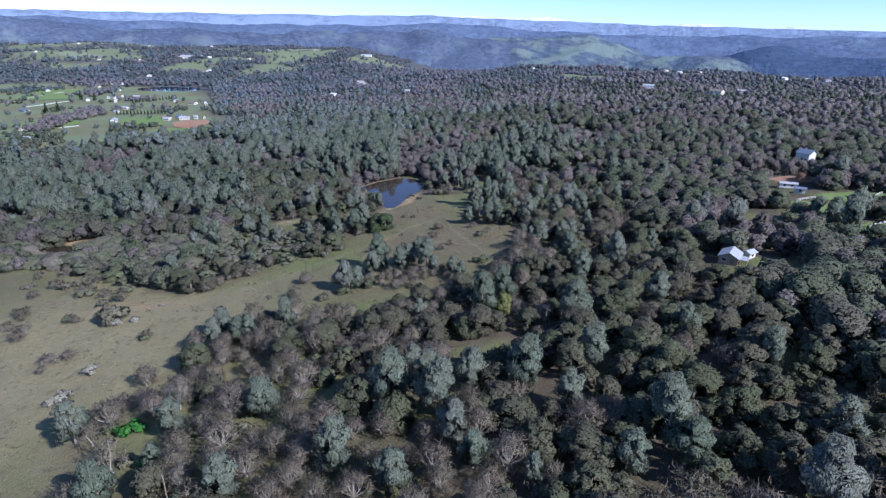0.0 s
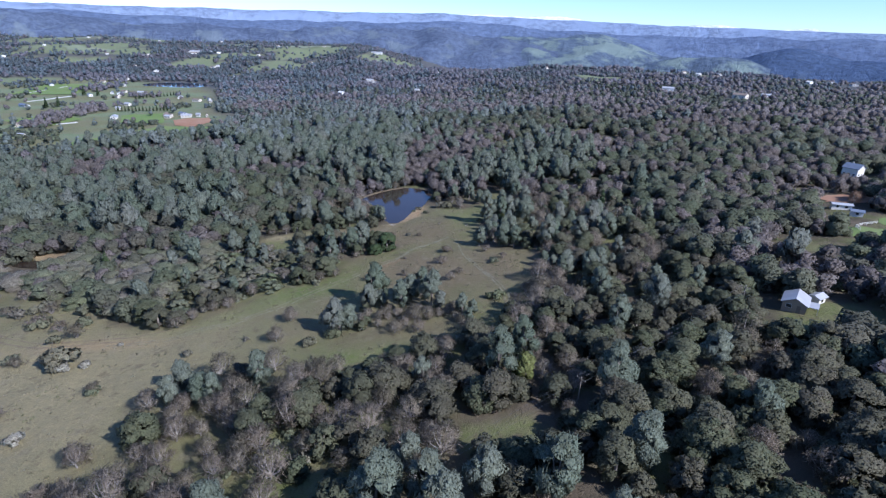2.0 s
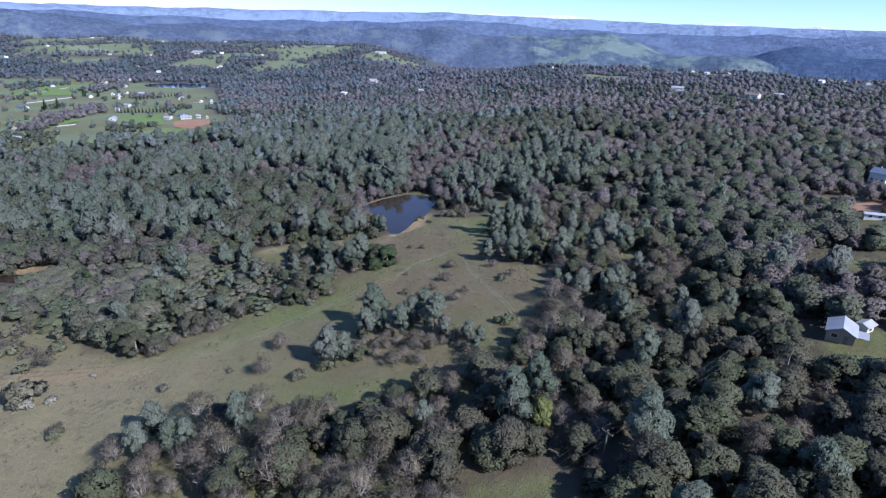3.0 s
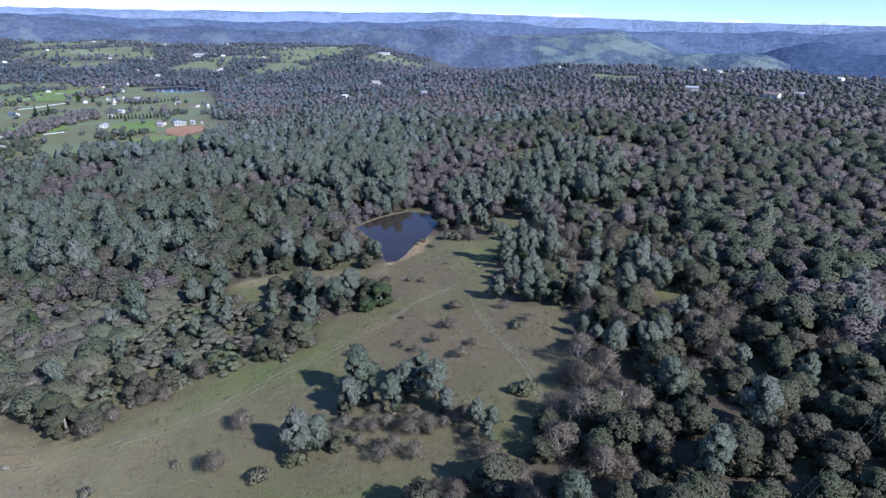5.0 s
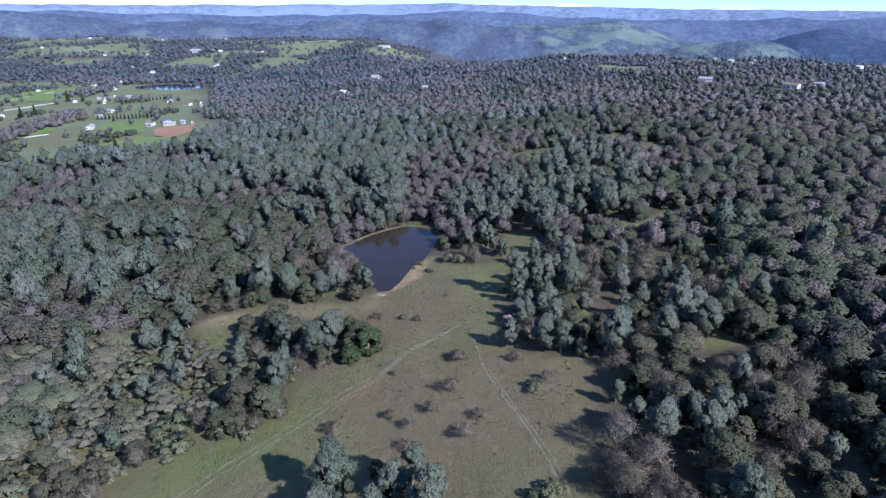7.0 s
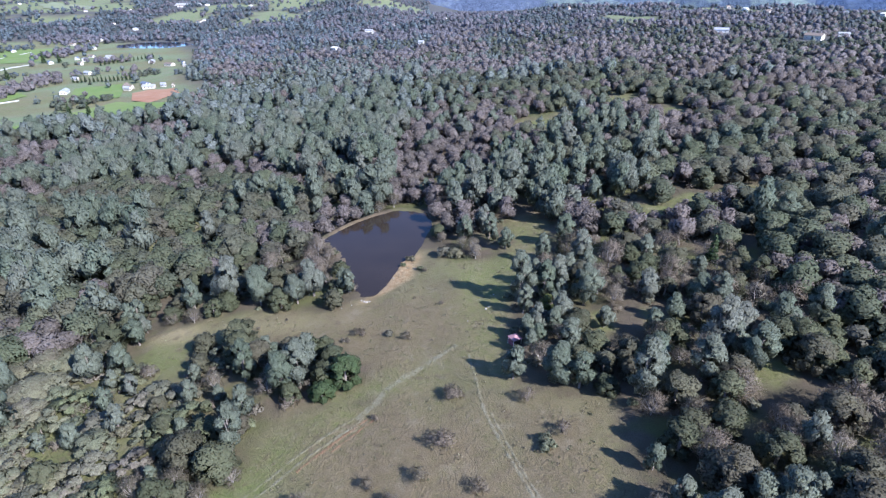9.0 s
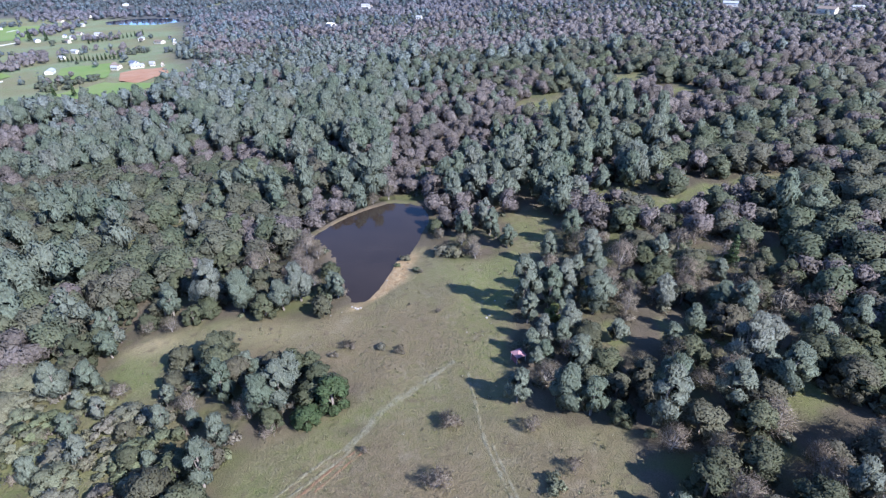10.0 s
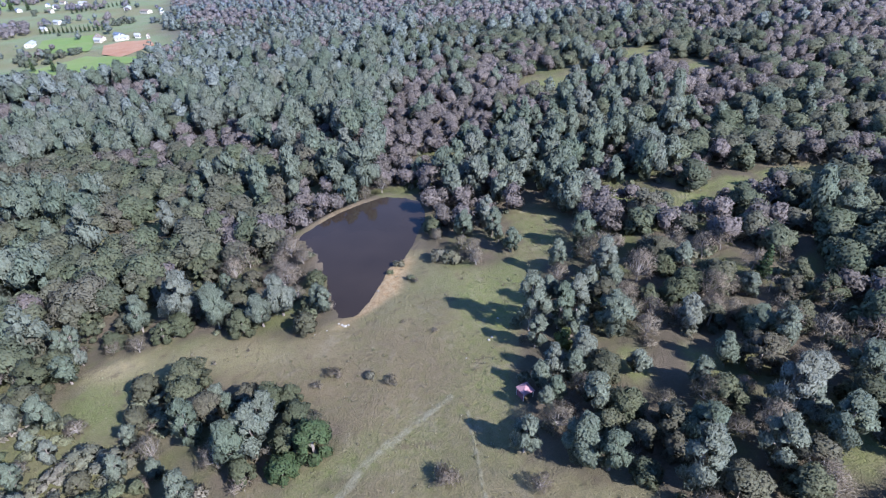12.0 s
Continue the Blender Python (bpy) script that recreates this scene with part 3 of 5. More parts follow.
def twig_cloud(r, centres, radii, count, length, width, up=0.5, round_=0.7):
    """Slender bare twigs that spread outwards from clump centres."""
    centres, radii = np.asarray(centres, float), np.asarray(radii, float)
    w = radii ** 2
    pick = r.choice(len(radii), count, p=w / w.sum())
    d = r.normal(size=(count, 3))
    d[:, 2] += up
    d /= np.linalg.norm(d, axis=1)[:, None]
    c = centres[pick] + d * (radii[pick] * r.uniform(0.3, 1.0, count))[:, None] * np.array([1, 1, 0.9])
    g = d + r.normal(size=(count, 3)) * 0.5
    g /= np.linalg.norm(g, axis=1)[:, None]
    side = np.cross(g, r.normal(size=(count, 3)))
    side /= np.linalg.norm(side, axis=1)[:, None]
    ln = (length * (0.6 + 0.8 * r.rand(count)))[:, None]
    out = np.empty((count, 3, 3))
    out[:, 0], out[:, 1], out[:, 2] = c + g * ln * 0.6, c - g * ln * 0.4 + side * width, c - g * ln * 0.4 - side * width
    return faced(out, soft_normals(r, c, d, centres, round_), 0.35 if round_ < 1 else 0.10)


ROUND = (1.0, 1.0, 1.05, 1.1, 1.1)
# clumps and loose leaves of one crown, from the nearest trees to the farthest
CLUMPS = {"pine": (16, 12, 9, 6, 2), "oak": (20, 12, 9, 5, 2), "bare": (0, 0, 6, 4, 2)}
LEVELS = {"pine": (560, 240, 150, 50, 6), "oak": (480, 150, 90, 30, 2), "bare": (1050, 300, 90, 34, 5), "bush": (420, 170, 60, 30, 14), "fir": (900, 300, 110, 60, 24)}
GOLD = (1 + 5 ** 0.5) / 2
KNOB = np.array([(-1, GOLD, 0), (1, GOLD, 0), (-1, -GOLD, 0), (1, -GOLD, 0), (0, -1, GOLD), (0, 1, GOLD), (0, -1, -GOLD), (0, 1, -GOLD),
                 (GOLD, 0, -1), (GOLD, 0, 1), (-GOLD, 0, -1), (-GOLD, 0, 1)]) / math.hypot(1, GOLD)
KNOB_FACES = [(i, j, k) for i in range(12) for j in range(i + 1, 12) for k in range(j + 1, 12)
              if max(np.linalg.norm(KNOB[i] - KNOB[j]), np.linalg.norm(KNOB[j] - KNOB[k]), np.linalg.norm(KNOB[i] - KNOB[k])) < 1.1]
KNOB_FACES = np.array([f if np.dot(np.cross(KNOB[f[1]] - KNOB[f[0]], KNOB[f[2]] - KNOB[f[0]]), KNOB[f[0]]) > 0 else (f[0], f[2], f[1]) for f in KNOB_FACES])


def leafy_clumps(r, centres, radii, squash=0.9, rough=0.24, round_=0.8, lace=0.0):
    """Uneven knobs of dense foliage, the body of a crown. lace: how much of the knob's face is open."""
    centres, radii = np.asarray(centres, float), np.asarray(radii, float)
    n = len(radii)
    a = r.uniform(0, 6.283, n)
    ca, sa = np.cos(a)[:, None], np.sin(a)[:, None]
    d = np.stack([KNOB[:, 0] * ca - KNOB[:, 1] * sa, KNOB[:, 0] * sa + KNOB[:, 1] * ca, np.broadcast_to(KNOB[:, 2], (n, 12))], 2)
    far = radii[:, None] * r.uniform(1 - rough, 1 + rough, (n, 12))
    p = centres[:, None] + d * far[:, :, None] * np.array([1, 1, squash])
    whole = p - centres.mean(axis=0)
    whole /= np.linalg.norm(whole, axis=2)[:, :, None] + 1e-6
    nm = d * (1.5 - round_) + whole * round_ + np.array([0, 0, 0.25]) + r.normal(size=d.shape) * 0.12
    nm /= np.linalg.norm(nm, axis=2)[:, :, None] + 1e-6
    body = p[:, KNOB_FACES].reshape(-1, 3), nm[:, KNOB_FACES].reshape(-1, 3)
    return (*body, np.full(len(body[0]), lace))


def joined(*clouds):
    """Several clouds as one: corner rows, normals, and how lacy each corner is."""
    return np.concatenate([c[0] for c in clouds]), np.concatenate([c[1] for c in clouds]), np.concatenate([c[2] if len(c) > 2 else np.zeros(len(c[0])) for c in clouds])


def bodied(r, cen, rad, squash, rough, level, leaves, lace):
    """A crown of lacy knobs round denser ones, with loose leaves on top."""
    if level > 3:
        return joined(leafy_clumps(r, cen, rad * 0.95, squash, rough + 0.12, ROUND[level], lace * 0.5), leaves)
    return joined(leafy_clumps(r, cen, rad * 0.76, squash, rough, ROUND[level]), leafy_clumps(r, cen, rad * 1.12, squash, rough + 0.06, ROUND[level], lace), leaves)


def grey_pine(r, level):
    h, n = r.uniform(9.8, 12.6), LEVELS["pine"][level]
    lean = r.uniform(-0.6, 0.6, 2)
    wide, belly = r.uniform(2.5, 3.4), r.uniform(0.25, 0.45)
    top = np.array([lean[0], lean[1], h])
    axis = lambda f: np.array([lean[0] * f, lean[1] * f, h * f])
    wood = [tube([(0, 0, -0.6), axis(0.3), axis(0.6), top], [0.28, 0.22, 0.12, 0.03])]
    if r.rand() < 0.6:
        side = axis(0.85) + np.array([1.6 * np.cos(h * 9), 1.6 * np.sin(h * 9), 0.3])
        wood.append(tube([axis(0.25), side], [0.17, 0.03], 4))
    count = CLUMPS["pine"][level]
    fat = (26 / count) ** 0.46
    cen, rad = [top - (0, 0, 0.7 * fat)], [0.85 * min(fat, 1.5)]
    for k in range(count - 1):
        f = (k + 0.5) / count
        prof = math.sin(math.pi * min(1.0, (f + belly) / (1 + belly))) ** 0.75 if f > 0.15 else 0.72
        reach = wide * prof * r.uniform(0.5, 1.0) / fat ** 0.5
        b = k * 2.4 + r.uniform(-0.5, 0.5)
        p = axis(0.16 + 0.80 * f)
        c = p + np.array([reach * np.cos(b), reach * np.sin(b), 0.3 * reach])
        wood.append(tube([axis(0.08 + 0.80 * f), c], [0.07, 0.02], 3))
        cen.append(c)
        rad.append(r.uniform(0.6, 1.35) * (1 - 0.2 * f) * fat)
    size, slim = ((0.66, 0.24), (0.80, 0.28), (0.85, 0.36), (1.1, 0.5), (1.5, 0.8))[level]
    return bodied(r, cen, np.array(rad), 1.2, 0.32, level, leaf_cloud(r, cen, np.array(rad) * 1.06, n, size, 0.4, 0.55, 1.2, 0.3, slim, ROUND[level]), 0.46), np.concatenate(wood)


def live_oak(r, level):
    h, w, n = r.uniform(6.0, 8.6), r.uniform(3.0, 4.4), LEVELS["oak"][level]
    wood, cen, rad = [tube([(0, 0, -0.6), (0.1, 0, h * 0.35), (0.3, 0.2, h * 0.7)], [0.32, 0.26, 0.08])], [], []
    upper = int(CLUMPS["oak"][level] * 0.7)
    fat = min((17 / upper) ** 0.46, 1.0 if level < 2 else 2.0) * (0.94 if level < 2 else 1.0)
    for k in range(upper):
        a, f = k * 2.4 + r.uniform(-0.4, 0.4), np.sqrt((k + 0.5) / upper)
        c = np.array([w * 0.80 * f * np.cos(a), w * 0.80 * f * np.sin(a), h * (0.80 - 0.38 * f * f) + r.uniform(-0.6, 0.6)])
        cen.append(c)
        rad.append(r.uniform(0.8, 1.7) * fat)
    skirt = CLUMPS["oak"][level] - upper
    for k in range(skirt):
        a = k * 6.283 / skirt + r.uniform(-0.3, 0.3)
        cen.append(np.array([w * 0.76 * np.cos(a), w * 0.76 * np.sin(a), h * 0.22]))
        rad.append(1.3 * fat)
    size = (0.36, 0.44, 0.58, 0.9, 1.5)[level]
    return bodied(r, cen, np.array(rad), 0.85, 0.28, level, leaf_cloud(r, cen, np.array(rad) * 1.06, n, size, 0.45, 0.45, 0.85, 0.2, 1.0, ROUND[level]), 0.44), np.concatenate(wood)


def bare_oak(r, level):
    h, w, n = r.uniform(5.6, 8.4), r.uniform(2.6, 3.8), LEVELS["bare"][level]
    top = np.array([r.uniform(-0.3, 0.3), r.uniform(-0.3, 0.3), h * 0.16])
    wood, cen, rad = [tube([(0, 0, -0.6), top], [0.22, 0.17])], [], []
    for k in range(12):
        a, f = k * 2.4 + r.uniform(-0.4, 0.4), np.sqrt((k + 0.5) / 12)
        tip = np.array([w * 0.8 * f * np.cos(a), w * 0.8 * f * np.sin(a), h * (0.92 - 0.42 * f * f) + r.uniform(-0.5, 0.4)])
        mid = top + (tip - top) * 0.5 + np.array([np.cos(a), np.sin(a), -0.4]) * 0.4
        wood.append(tube([top, mid, tip], [0.11, 0.07, 0.015], 3))
        for _ in range(2):
            q = mid + (tip - mid) * r.uniform(0.1, 0.6)
            wood.append(tube([q, q + r.normal(size=3) * 0.5 + (tip - mid) * 0.5], [0.045, 0.012], 3))
        cen.append(tip * 0.95)
        rad.append(r.uniform(1.1, 1.7))
    for k in range(5):
        a = k * 1.257 + r.uniform(-0.3, 0.3)
        cen.append(np.array([w * 0.6 * np.cos(a), w * 0.6 * np.sin(a), h * 0.30]))
        rad.append(1.2)
    long, wide = ((1.0, 0.050), (1.1, 0.07), (1.3, 0.12), (1.7, 0.24), (2.2, 0.6))[level]
    twigs = twig_cloud(r, cen, rad, n, long, wide, 0.5, ROUND[level])
    dense = CLUMPS["bare"][level]
    if dense:
        pick = [k * 17 // dense for k in range(dense)]
        fat = (12 / dense) ** 0.42
        twigs = bodied(r, np.array(cen)[pick] * 0.92, np.array(rad)[pick] * 0.95 * fat, 1.0, 0.32, level, twigs, 0.58)
    return twigs, np.concatenate(wood)


def bush(r, level):
    h, w, n = r.uniform(1.4, 2.3), r.uniform(1.2, 1.9), LEVELS["bush"][level]
    cen, rad = [], []
    for k in range(7):
        a, f = k * 2.4 + r.uniform(-0.5, 0.5), np.sqrt((k + 0.4) / 7)
        cen.append((w * 0.7 * f * np.cos(a), w * 0.7 * f * np.sin(a), h * (0.62 - 0.3 * f * f)))
        rad.append(r.uniform(0.5, 0.8))
    wood = np.concatenate([tube([(0, 0, -0.3), (c[0] * 0.7, c[1] * 0.7, c[2])], [0.06, 0.02], 3) for c in cen])
    size = {0: 0.36, 1: 0.55, 2: 1.0, 3: 1.4, 4: 1.8}[level]
    return leaf_cloud(r, cen, rad, n, size, 0.3, 0.6, 0.9), wood


def bare_bush(r, level):
    h, w = r.uniform(1.6, 2.6), r.uniform(1.3, 2.0)
    cen, rad, wood = [], [], []
    for k in range(8):
        a, f = k * 2.4 + r.uniform(-0.5, 0.5), np.sqrt((k + 0.4) / 8)
        c = np.array((w * 0.7 * f * np.cos(a), w * 0.7 * f * np.sin(a), h * (0.68 - 0.25 * f * f)))
        cen.append(c)
        rad.append(r.uniform(0.6, 0.9))
        wood.append(tube([(0, 0, -0.3), c * np.array([0.5, 0.5, 0.6]), c], [0.07, 0.05, 0.012], 3))
    n = LEVELS["bush"][level]
    return twig_cloud(r, cen, rad, n, 0.6 + 0.25 * level, 0.045 * (1 + level)), np.concatenate(wood)


def fir(r, level):
    h, n = r.uniform(11, 14), LEVELS["fir"][level]
    cen, rad = [], []
    for k in range(34):
        f = (k + 0.5) / 34
        a, s = k * 2.4, 2.1 * (1 - f) ** 0.85
        cen.append((s * 0.7 * np.cos(a), s * 0.7 * np.sin(a), h * (0.12 + 0.86 * f)))
        rad.append(0.35 + 0.75 * (1 - f))
    size = {0: 0.55, 1: 0.9, 2: 1.5, 3: 2.0, 4: 2.6}[level]
    return leaf_cloud(r, cen, rad, n, size, 0.1, 0.5, 0.8), tube([(0, 0, -0.6), (0, 0, h)], [0.25, 0.03])


def core(r, shape, wide, low, high, sides=6):
    """A rough solid heart for a crown that is only seen from afar, under its loose leaves."""
    cloud, soft = shape[:2]
    mid, half = (low + high) / 2, (high - low) / 2
    rings = []
    for polar in (55, 100):
        a = np.arange(sides) * 6.2832 / sides + r.uniform(0, 1)
        f = r.uniform(0.72, 1.12, sides)
        rings.append(np.stack([wide * math.sin(radians(polar)) * f * np.cos(a), wide * math.sin(radians(polar)) * f * np.sin(a), mid + half * math.cos(radians(polar)) * r.uniform(0.8, 1.15, sides)], 1))
    tip = np.array([0, 0, high])
    tris = []
    for k in range(sides):
        j = (k + 1) % sides
        tris += [(tip, rings[0][k], rings[0][j]), (rings[0][k], rings[1][k], rings[0][j]), (rings[0][j], rings[1][k], rings[1][j])]
    v = np.array(tris).reshape(-1, 3) * (1.0 if len(cloud) > 90 else 1.2)
    n = (v - (0, 0, mid)) / (wide, wide, half)
    n += (0, 0, 0.25)
    n /= np.linalg.norm(n, axis=1)[:, None] + 1e-6
    return np.concatenate([v, cloud]), np.concatenate([n, soft])


MAKERS = {"scrub": live_oak, "pine": grey_pine, "oak": live_oak, "bare": bare_oak, "bush": bush, "twig": bare_bush, "fir": fir}
SHADES = {"scrub": CHAP, "pine": PINE, "oak": OAK, "bare": TWIG, "bush": CHAP, "twig": TWIG, "fir": FIR}
SORTS = {"scrub": 4, "pine": 6, "oak": 5, "bare": 5, "bush": 4, "twig": 4, "fir": 2}
HEARTS = {"fir": (1.3, 1.0, 10.0)}
SHAPES = {(kind, level): [MAKERS[kind](np.random.RandomState(100 * level + 17 * k + len(kind)), level) for k in range(SORTS[kind])]
          for kind in MAKERS for level in range(5)}
for (kind, level), shapes in SHAPES.items():
    shapes[:] = [(joined(crown), wood) for crown, wood in shapes]
    if level > 1 and kind in HEARTS:
        shapes[:] = [(joined(core(np.random.RandomState(9 * k + level), crown, *HEARTS[kind])), wood) for k, (crown, wood) in enumerate(shapes)]
TAGS = {"pine": ("grey_pine", "grey-green foothill pine with an open rounded crown", "pine tree", "foothill pines"),
        "oak": ("live_oak", "dark green evergreen oak with a dense crown", "oak tree", "evergreen oaks"),
        "bare": ("bare_oak", "leafless grey-brown winter oak with pale limbs", "oak tree", "leafless oaks"),
        "bush": ("shrub", "low olive-green leafy chaparral shrub", "shrub", "leafy shrubs"),
        "twig": ("bare_shrub", "leafless grey-brown twiggy shrub in the grass", "shrub", "leafless shrubs"),
        "fir": ("fir_tree", "dark green narrow conical fir tree", "fir tree", "firs")}
MASTERS = {}


def plant(kind, k, x, y, scale=1.0, turn=0.0, shade=None, label="", tall=1.0):
    """One tree or shrub of its own, as a thing with a trunk and a crown."""
    name, text, category, group = TAGS[kind]
    crown_name = "crown"
    key = (kind, k % SORTS[kind], shade.name if shade else "", label)
    m = Matrix.Translation((x, y, height(x, y) - 0.05)) @ Matrix.Rotation(turn, 4, "Z")
    if key in MASTERS:
        ob = copy_thing(MASTERS[key], m)
    else:
        crown, wood = SHAPES[kind, 0][key[1]]
        ob = new(name)
        part_mesh("trunk", tri_mesh("trunk", wood, PALE_BARK if kind == "bare" else BARK), ob)
        part_mesh(crown_name, tri_mesh(crown_name, crown[0], shade or SHADES[kind], None, crown[1], crown[2]), ob)
        tagged(ob, label or text, category, group)
        ob.matrix_basis = m
        MASTERS[key] = ob
    ob.scale = (scale, scale, scale * tall)
    return ob


STUFF = {}


def scatter(kind, level, x, y, z, scale, turn, tint, pick, store):
    crown, wood = SHAPES[kind, level][pick]
    c, s = math.cos(turn) * scale, math.sin(turn) * scale
    rot = np.array([[c, s, 0], [-s, c, 0], [0, 0, scale * (0.78 if level > 3 else 0.48 if kind == "scrub" else 1.0)]])
    lists = STUFF.setdefault(store, ([], [], [], [], []))
    lists[4].append(crown[2])
    v = crown[0] @ rot + (x, y, z)
    soft = crown[1] @ rot / scale
    if kind == "scrub":
        soft[:, 2] = crown[1][:, 2] * 1.4
        soft /= np.linalg.norm(soft, axis=1)[:, None] + 1e-6
    lists[3].append(soft)
    lists[0].append(v)
    lists[1].append(np.full(len(v), tint))
    if level == 1 and kind in ("bare", "pine"):
        lists[2].append(wood[:90] @ rot + (x, y, z))


def species(x, y, r):
    """Which kind grows at a place: drifts of one kind, mixed at the edges."""
    a = noise.noise(Vector((x / 75, y / 75, 4.2))) + 0.5 * noise.noise(Vector((x / 24, y / 24, 9.0)))
    b = noise.noise(Vector((x / 90, y / 90, 14.5))) + 0.5 * noise.noise(Vector((x / 26, y / 26, 1.0)))
    pine, oak, bare = 0.22 + 1.0 * a, 0.33 + 1.0 * b, 0.38 - 0.7 * (a + b)
    if y > 280 and x < -20:
        pine += 0.34
        bare -= 0.34
    if x < -40 and 250 < y < 430:
        oak += 0.25
        pine -= 0.08
    if y > 600:
        bare += 0.10 if x < 60 else -0.15
        oak += 0.0 if x < 60 else 0.15
    if y > 820 and x < 60:
        bare += 0.45
        pine -= 0.2
    if y > 1350 and x < -300:
        oak += 0.5
        bare -= 0.2
    if x > 90 and y > 330:
        oak += 0.25 if x < 150 else 0.5
        bare += 0.1
        pine -= 0.15
    if 380 < y < 900 and x > -60:
        pine += 0.12
    if x > 12 and y < 195:
        oak += 0.30
        bare += 0.26
        pine = min(pine, 0.10)
    if x <= 12 and y < 160:
        bare += 0.60
        oak -= 0.40
        pine = min(pine, 0.16)
    if x < -55 and 190 < y < 380:
        oak += 0.16
    if x > 36 and 222 < y < 330:
        pine -= 0.26
        oak += 0.22
        bare += 0.14
    if x > 90 and y > 190:
        bare += 0.16
    if x > 120 and y > 290:
        pine -= 0.3
        bare += 0.1
    if 28 < x < 110 and 140 < y < 236:
        bare -= 0.12
        oak += 0.2
    w = [max(v, 0.06) ** 1.7 for v in (pine, oak, bare)]
    k = r.random() * sum(w)
    return "pine" if k < w[0] else "oak" if k < w[0] + w[1] else "bare"


PLACED = []      # (x, y, radius) of trees that have a place of their own


FAR_HOMES = []
_r = random.Random(91)
for _ in range(26):
    FAR_HOMES.append((_r.uniform(-1700, -420), _r.uniform(1380, 2750)))
for _ in range(14):
    FAR_HOMES.append((_r.uniform(520, 980), _r.uniform(1080, 1400)))
for _ in range(8):
    FAR_HOMES.append((_r.uniform(-300, 420), _r.uniform(1000, 1480)))
HOUSE_SPOTS = FAR_HOMES + [(207, 287), (152, 222), (105.5, 166), (248, 339), (191, 268), (188, 256), (178, 228), (206, 243), (196, 238), (178, 189), (145, 217), (361, 890), (433, 812), (492, 850), (-848, 2075), (-235, 2330)]


def grow_forest():
    r = random.Random(11)
    spots = []
    # rows of a jittered grid that widens with distance
    y = 42.0
    while y < 2950:
        gap = 6.2 if y < 285 else 7.8 if y < 480 else 8.8 if y < 800 else 10.4 + (y - 800) * 0.0075
        half = 0.84 * math.hypot(y, 75) + 14
        x = -half
        while x < half:
            spots.append((x + r.uniform(-0.45, 0.45) * gap, y + r.uniform(-0.45, 0.45) * gap, gap))
            x += gap
        y += gap * 0.92
    P = np.array(spots)
    x, y = P[:, 0], P[:, 1]
    keep = (meadow_depth(x, y) + 1.2 * waves(x, y, 11, 33) < -2.0) & (glade_depth(x, y) < -2.2) & (inside(POND_EDGE, x, y) < np.where((y > 330) | (x < -24), -1.6, -3.0))
    keep &= np.hypot((x + 174) / 17.0, (y - 254) / 17.0) > 1
    for hx, hy in HOUSE_SPOTS:
        d = math.hypot(hx, hy)
        ahead, aside = (hx - x) * hx / d + (hy - y) * hy / d, np.abs((x - hx) * hy / d - (y - hy) * hx / d)
        keep &= ~((aside < 9 + d * 0.006) & (ahead > -9) & (ahead < 13 + d * 0.04))
    keep &= (np.hypot((x + 560) / 88.0, (y - 1260) / 60.0) > 1) & (np.hypot((x + 545) / 90.0, (y - 1185) / 70.0) > 1)
    dice = np.random.RandomState(5).rand(len(x))
    valley = inside(VALLEY, x, y)
    grove = np.max([1 + 0.25 * waves(x, y, 60, 46) - np.hypot((x - cx) / rx, (y - cy) / ry) for cx, cy, rx, ry, _ in GROVES], axis=0)
    keep &= (valley + 22 * waves(x, y, 90, 62) < -4) | (dice < 0.04) | (grove > 0) | ((waves(x, y, 75, 63) > 0.45) & (dice < 0.3) & ((y > 880) | (x < -520)))
    keep &= ~((x > -352) & (x < -270) & (y > 690) & (y < 815))
    keep &= ~((field_depth(x, y) > 0) & (np.hypot(x, y) > 900) & (dice > 0.10))
    keep &= ~((np.hypot(x, y) > 1850) & (x > -60))
    keep &= ~((y > 380) & (glade_depth(x, y + 9) > -1.5))          # cleared on the camera's side of the far glades, so that they show
    keep |= (glade_depth(x, y) > -2.2) & (x > 60) & (y > 325) & (y < 360) & (dice < 0.22)          # single trees in the near glade
    P, dice = P[keep], dice[keep]
    Z = land(P[:, 0], P[:, 1])
    count = {"pine": 0, "oak": 0, "bare": 0}
    order = np.argsort(np.abs(P[:, 0]) * 0.9 + np.maximum(0, np.abs(P[:, 1] - 200) - 90))
    for i in order:
        x, y, gap = P[i]
        z = Z[i] - 0.15
        if any((x - px) ** 2 + (y - py) ** 2 < pr * pr for px, py, pr in PLACED if abs(x - px) < 8 and abs(y - py) < 8):
            continue
        kind = species(x, y, r)
        scrub = x < -48 and 185 < y < 262
        if scrub and r.random() < 0.68:
            kind = "scrub"
        for cx, cy, rx, ry, sort in GROVES:
            if math.hypot((x - cx) / rx, (y - cy) / ry) < 1.3 and r.random() < 0.85:
                kind = sort
        away = math.hypot(x, y - min(180.0, y - abs(x) / 0.84))       # how near the walk comes with the tree ahead
        level = 0 if away < 150 else 2 if away < 280 else 3 if away < 520 else 4
        scale = r.uniform(0.62, 1.18) * (1.05 if kind != "pine" else r.choice((0.75, 0.95, 1.15, 1.3)))
        if level > 1:          # crowns far from the walk are broader, sized to fit the camera's view
            scale = r.uniform(1.15, 1.9) if kind == "pine" and x < -20 else r.uniform(0.95, 1.5) if kind == "pine" else r.uniform(0.9, 1.45) if x < 60 else r.uniform(0.72, 1.38)
        if scrub:          # low scrub beside the meadow
            scale *= 1.2 if kind == "scrub" else 0.75
        if level == 4:
            scale *= min(1.4, max(1.0, gap / 12.0)) * (0.8 if kind == "pine" else 1.0)
